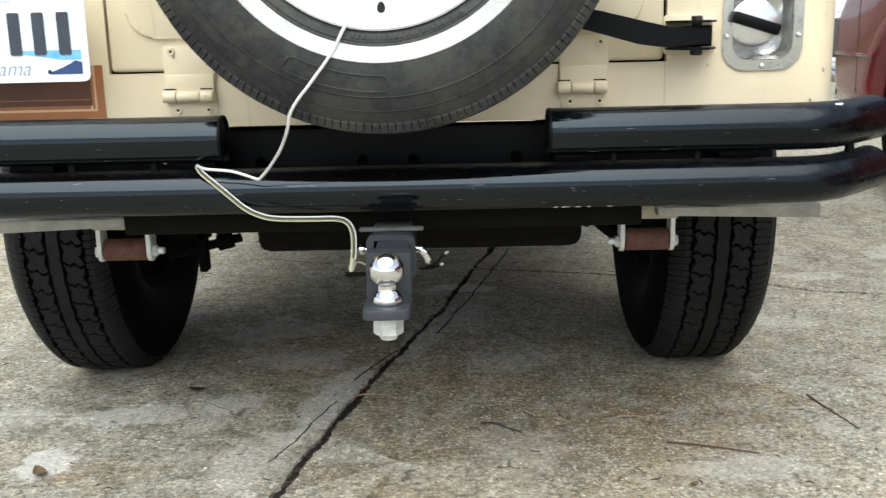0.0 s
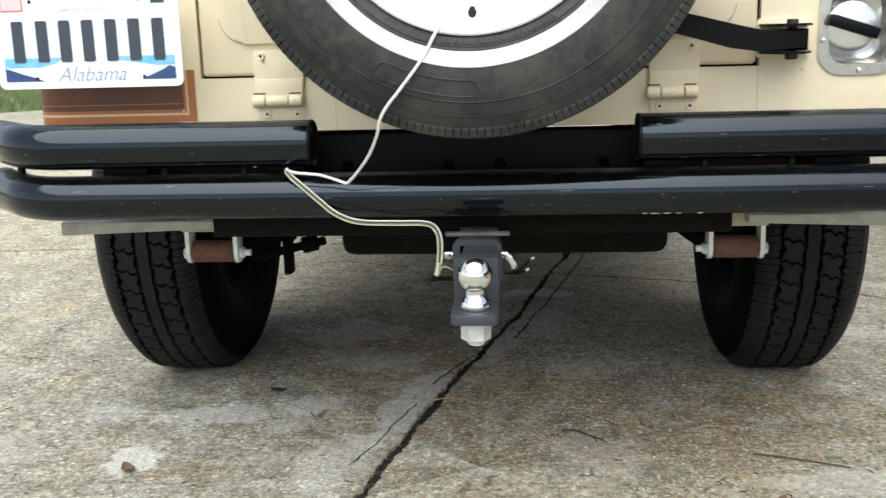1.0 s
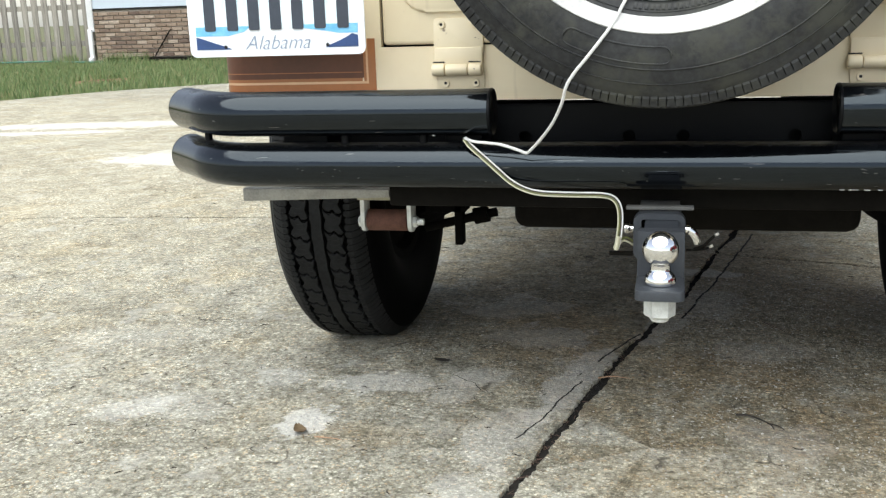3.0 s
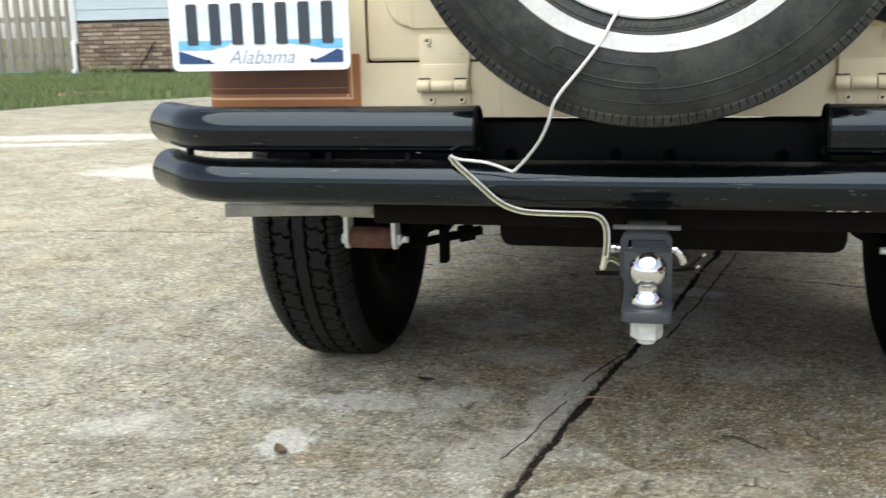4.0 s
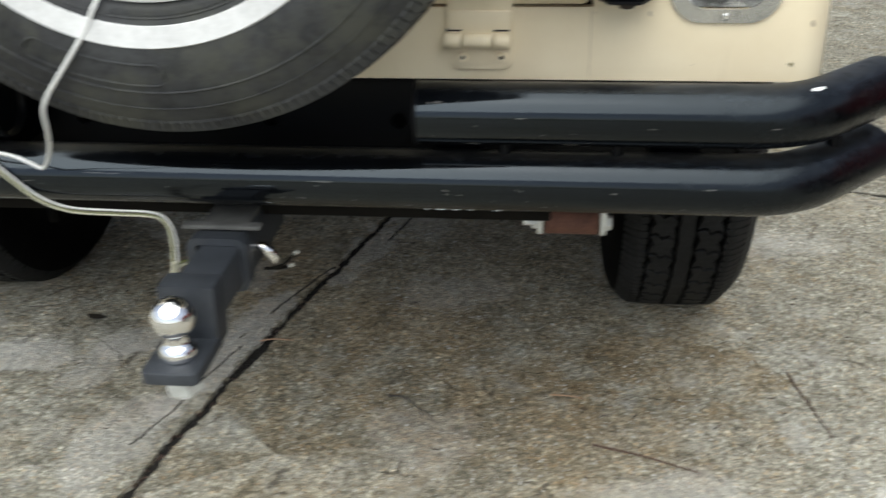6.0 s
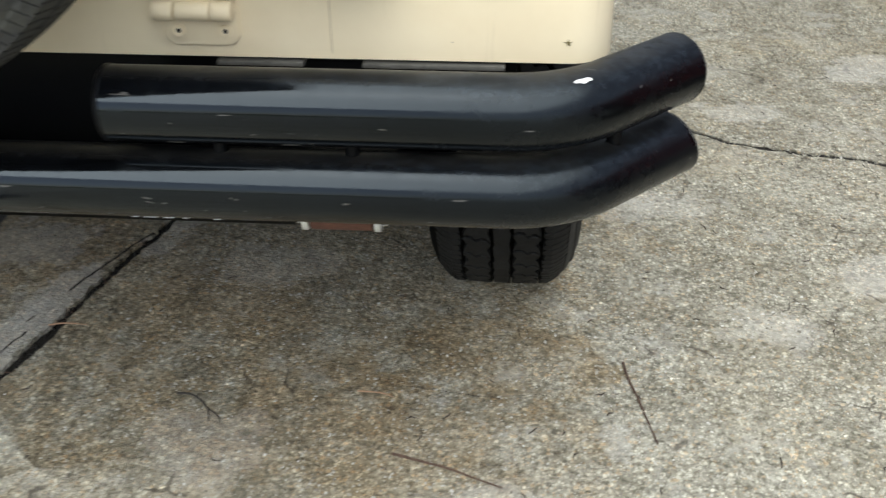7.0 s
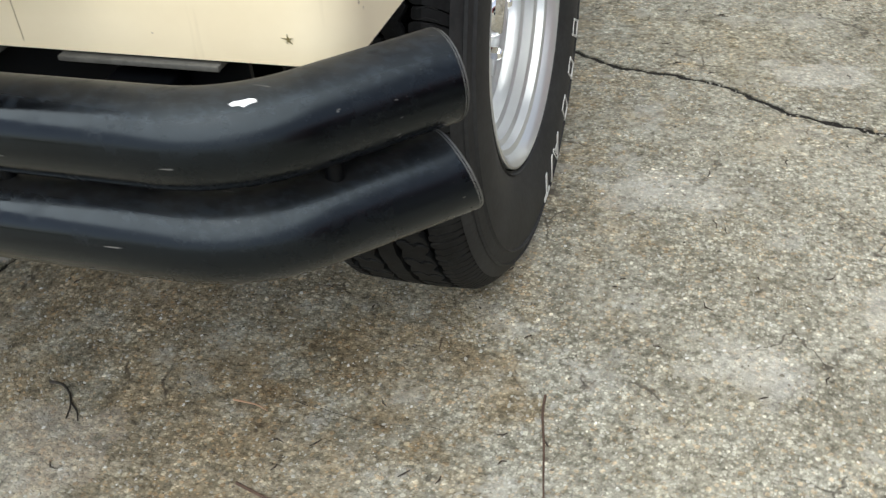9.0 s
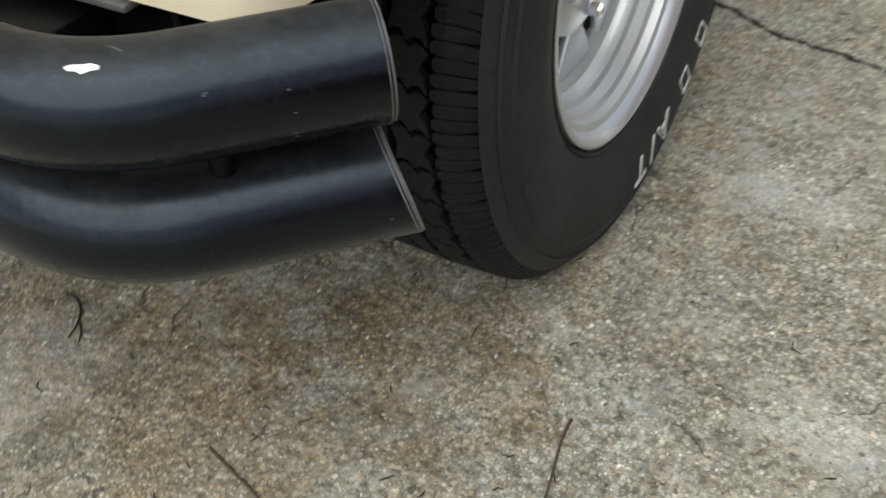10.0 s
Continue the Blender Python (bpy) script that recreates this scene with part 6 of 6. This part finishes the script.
# ---- parked maroon car ----
def parked_car():
    other = thing("parked_car", (2.75, 1.0, 0), "maroon parked car with dark wheel arches", "car")
    x0, x1 = 1.88, 3.60
    # side outline in (y, z), with two arches
    def arch(c):
        return [(c + 0.40 * math.cos(radians(a)), 0.34 + 0.40 * math.sin(radians(a))) for a in range(0, 181, 15)]
    out = [(3.10, 0.34), (3.17, 0.44), (3.18, 0.62), (3.15, 0.78), (3.05, 0.88), (2.88, 0.95), (2.70, 0.99), (2.0, 1.02), (-1.2, 1.0), (-1.42, 0.86), (-1.45, 0.50), (-1.38, 0.34)]
    low = [(y, z) for y, z in arch(-0.55)[::-1]] + [(y, z) for y, z in arch(2.30)[::-1]]
    poly = out + low
    side = Matrix(((0, 0, 1, x0), (1, 0, 0, 0), (0, 1, 0, 0), (0, 0, 0, 1)))
    hull = prism(poly, x1 - x0, side)
    ends = [f for f in hull.faces if len(f.verts) > 6]
    bmesh.ops.bevel(hull, geom=[e for f in ends for e in f.edges], offset=0.10, segments=6, profile=0.5, affect="EDGES", clamp_overlap=True)
    part("body", hull, MAROON, other, "glossy maroon body")
    part("cabin", prism([(2.60, 0.97), (2.40, 1.42), (0.6, 1.46), (0.0, 0.99)], x1 - x0 - 0.26, Matrix(((0, 0, 1, x0 + 0.13), (1, 0, 0, 0), (0, 1, 0, 0), (0, 0, 0, 1))), 0.06, 3), MAROON, other)
    part("side_window", prism([(2.55, 1.02), (2.36, 1.36), (0.7, 1.40), (0.3, 1.02)], 0.01, Matrix(((0, 0, 1, x0 + 0.122), (1, 0, 0, 0), (0, 1, 0, 0), (0, 0, 0, 1)))), mat("dark_car_glass", (0.01, 0.012, 0.014), 0.06), other)
    part("body_seam", box(x0 - 0.001, x0 + 0.003, 2.835, 2.840, 0.42, 0.86), HOLE, other)
    part("side_moulding", box(x0 - 0.012, x0 + 0.004, 2.66, 2.832, 0.575, 0.592, 0.004), MAROON, other)
    part("side_moulding", box(x0 - 0.012, x0 + 0.004, 2.843, 3.08, 0.575, 0.592, 0.004), MAROON, other)
    part("marker_lamp", box(x0 - 0.004, x0 + 0.05, 3.10, 3.175, 0.56, 0.74, 0.01, 3), CUT_EDGE, other, "dark trim round the corner lamp")
    part("bumper", box(x0 + 0.02, x1 - 0.02, 3.12, 3.26, 0.36, 0.52, 0.03, 3), CHROME, other, "chrome bumper")
    for wy in (-0.55, 2.30):
        for wx, s in ((x0 + 0.02, -1), (x1 - 0.02, 1)):
            m = pose(wx - s * 0.10, wy, 0.33, 0, 90 * s, 0)
            w = part("tyre", lathe([(0.20, -0.09), (0.28, -0.10), (0.322, -0.085), (0.33, 0), (0.322, 0.085), (0.28, 0.10), (0.20, 0.09)], m, 48), TYRE, other)
            part("rim", lathe([(0, 0.06), (0.08, 0.07), (0.15, 0.045), (0.19, 0.05), (0.205, 0.09)], m, 40), BRUSHED, w)
        part("arch_lining", box(x0 + 0.22, x1 - 0.22, wy - 0.42, wy + 0.42, 0.30, 0.78), HOLE, other)
    return other


parked_car()

# ---- house, fence and hose beyond the lawn ----
HY = 15.0
house = thing("brick_house", (-5, 17, 0), "house with a low tan brick base and pale blue siding", "house")
part("wall", box(-10.22, 1.5, HY + 0.012, 23.0, -0.1, 2.62), MORTAR, house, "grey mortar wall behind the bricks")
part("roof", prism([(-10.8, 2.6), (2.1, 2.6), (-1.6, 4.4), (-7.2, 4.4)], 9.4, pose(0, HY + 8.9, 0, 90)), ROOFING, house)
part("ledge", box(-10.22, 1.5, HY - 0.02, HY + 0.02, 0.925, 0.955, 0.004), HOLE, house)
z = 0.955
while z < 2.55:
    part("siding_board", prism([(HY - 0.004, 0.0), (HY + 0.012, 0.0), (HY + 0.012, 0.185), (HY + 0.006, 0.185)], 11.72, Matrix(((0, 0, 1, -10.22), (1, 0, 0, 0), (0, 1, 0, z), (0, 0, 0, 1)))), SIDING, house)
    z += 0.185
part("corner_board", box(-10.34, -10.22, HY - 0.035, HY + 0.08, 0.55, 2.6, 0.006), TRIM_WHITE, house, "white corner board")
part("downspout", merged(box(-10.325, -10.245, HY - 0.095, HY - 0.036, 0.08, 0.6, 0.01), box(-10.325, -10.245, HY - 0.15, HY - 0.036, 0.03, 0.10, 0.01)), TRIM_WHITE, house, "white downspout")
part("wall_pipe", sweep(smooth_line([(-9.05, HY - 0.05, 0.10), (-8.9, HY - 0.05, 0.30), (-8.75, HY - 0.05, 0.50), (-8.70, HY - 0.03, 0.56)], 5), 0.012, 8), UNDER_GREY, house)
part("foundation_strip", box(-10.0, 1.5, HY - 0.12, HY - 0.002, -0.05, 0.08, 0.02), UNDER_GREY, house)

fence = thing("wooden_fence", (-13, 15.5, 0), "weathered grey wooden board fence with gaps", "fence")
for i in range(26):
    x = -10.48 - i * 0.21
    part("fence_board", box(x - 0.058 + 0.01 * math.sin(i * 5.3), x + 0.058 + 0.01 * math.sin(i * 5.3), 15.16, 15.18, 0.0, 1.82, 0.003), FENCE, fence)
    part("fence_board", box(x - 0.150, x - 0.060, 15.30, 15.32, 0.0, 1.82, 0.003), FENCE, fence)
for zr in (0.35, 1.0, 1.55):
    part("rail", box(-16.0, -10.36, 15.18, 15.27, zr - 0.045, zr + 0.045), FENCE, fence)
for i in range(3):
    part("post", box(-10.48 - i * 2.4, -10.39 - i * 2.4, 15.185, 15.265, -0.1, 1.85), FENCE, fence)

hose = part("garden_hose", sweep(smooth_line([(-14.2, 14.4, 0.03), (-13.0, 14.9, 0.04), (-12.0, 14.75, 0.05), (-11.2, 14.85, 0.05), (-10.4, 14.7, 0.03), (-9.5, 14.75, 0.02)], 8), 0.016, 8), HOSE)
tagged(hose, "green garden hose lying in the grass by the fence", "hose")

# ---- white garage on the other side ----
garage = thing("white_garage", (7, 10, 0), "white garage wall with horizontal siding", "garage")
part("wall", box(3.0, 13.0, 11.02, 17.0, -0.1, 2.6), TRIM_WHITE, garage)
z = 0.18
while z < 2.5:
    part("siding_board", prism([(10.992, 0.0), (11.02, 0.0), (11.02, 0.2), (11.008, 0.2)], 10.0, Matrix(((0, 0, 1, 3.0), (1, 0, 0, 0), (0, 1, 0, z), (0, 0, 0, 1)))), TRIM_WHITE, garage)
    z += 0.2
part("roof", prism([(2.5, 2.58), (13.5, 2.58), (10.0, 4.0), (6.0, 4.0)], 7.0, pose(0, 17.5, 0, 90)), ROOFING, garage)

# ---- bricks, last ----
def brick_mesh(name, ln):
    bm = box(-ln / 2, ln / 2, -0.045, 0.045, -0.0285, 0.0285)
    bmesh.ops.bevel(bm, geom=bm.edges[:], offset=0.004, segments=1, affect="EDGES")
    me = bpy.data.meshes.new(name)
    bm.to_mesh(me)
    bm.free()
    me.materials.append(BRICK)
    return me


whole, half = brick_mesh("brick", 0.194), brick_mesh("brick", 0.092)
rng = random.Random(8)
for c in range(12):
    zc = 0.050 + c * 0.0735
    x = -10.22 + (0.0 if c % 2 == 0 else 0.102)
    if c % 2:
        b = link_mesh("brick", half, house)
        b.matrix_basis = pose(-10.22 + 0.046, HY + 0.030 + rng.uniform(-0.002, 0.002), zc)
    for k in range(24):
        b = link_mesh("brick", whole, house)
        b.matrix_basis = pose(x + 0.097 + k * 0.204, HY + 0.030 + rng.uniform(-0.003, 0.003), zc + rng.uniform(-0.001, 0.001), 0, 0, rng.uniform(-0.4, 0.4))
# the rest of the courses, out of sight behind the vehicle
bm = bmesh.new()
for c in range(12):
    zc = 0.050 + c * 0.0735
    x = -10.22 + 24 * 0.204 + (0.0 if c % 2 == 0 else 0.102)
    while x + 0.2 < 1.5:
        join(bm, box(x, x + 0.194, HY - 0.015, HY + 0.05, zc - 0.0285, zc + 0.0285))
        x += 0.204
far = part("brickwork", bm, MORTAR, house)
far["kind"] = "stuff"
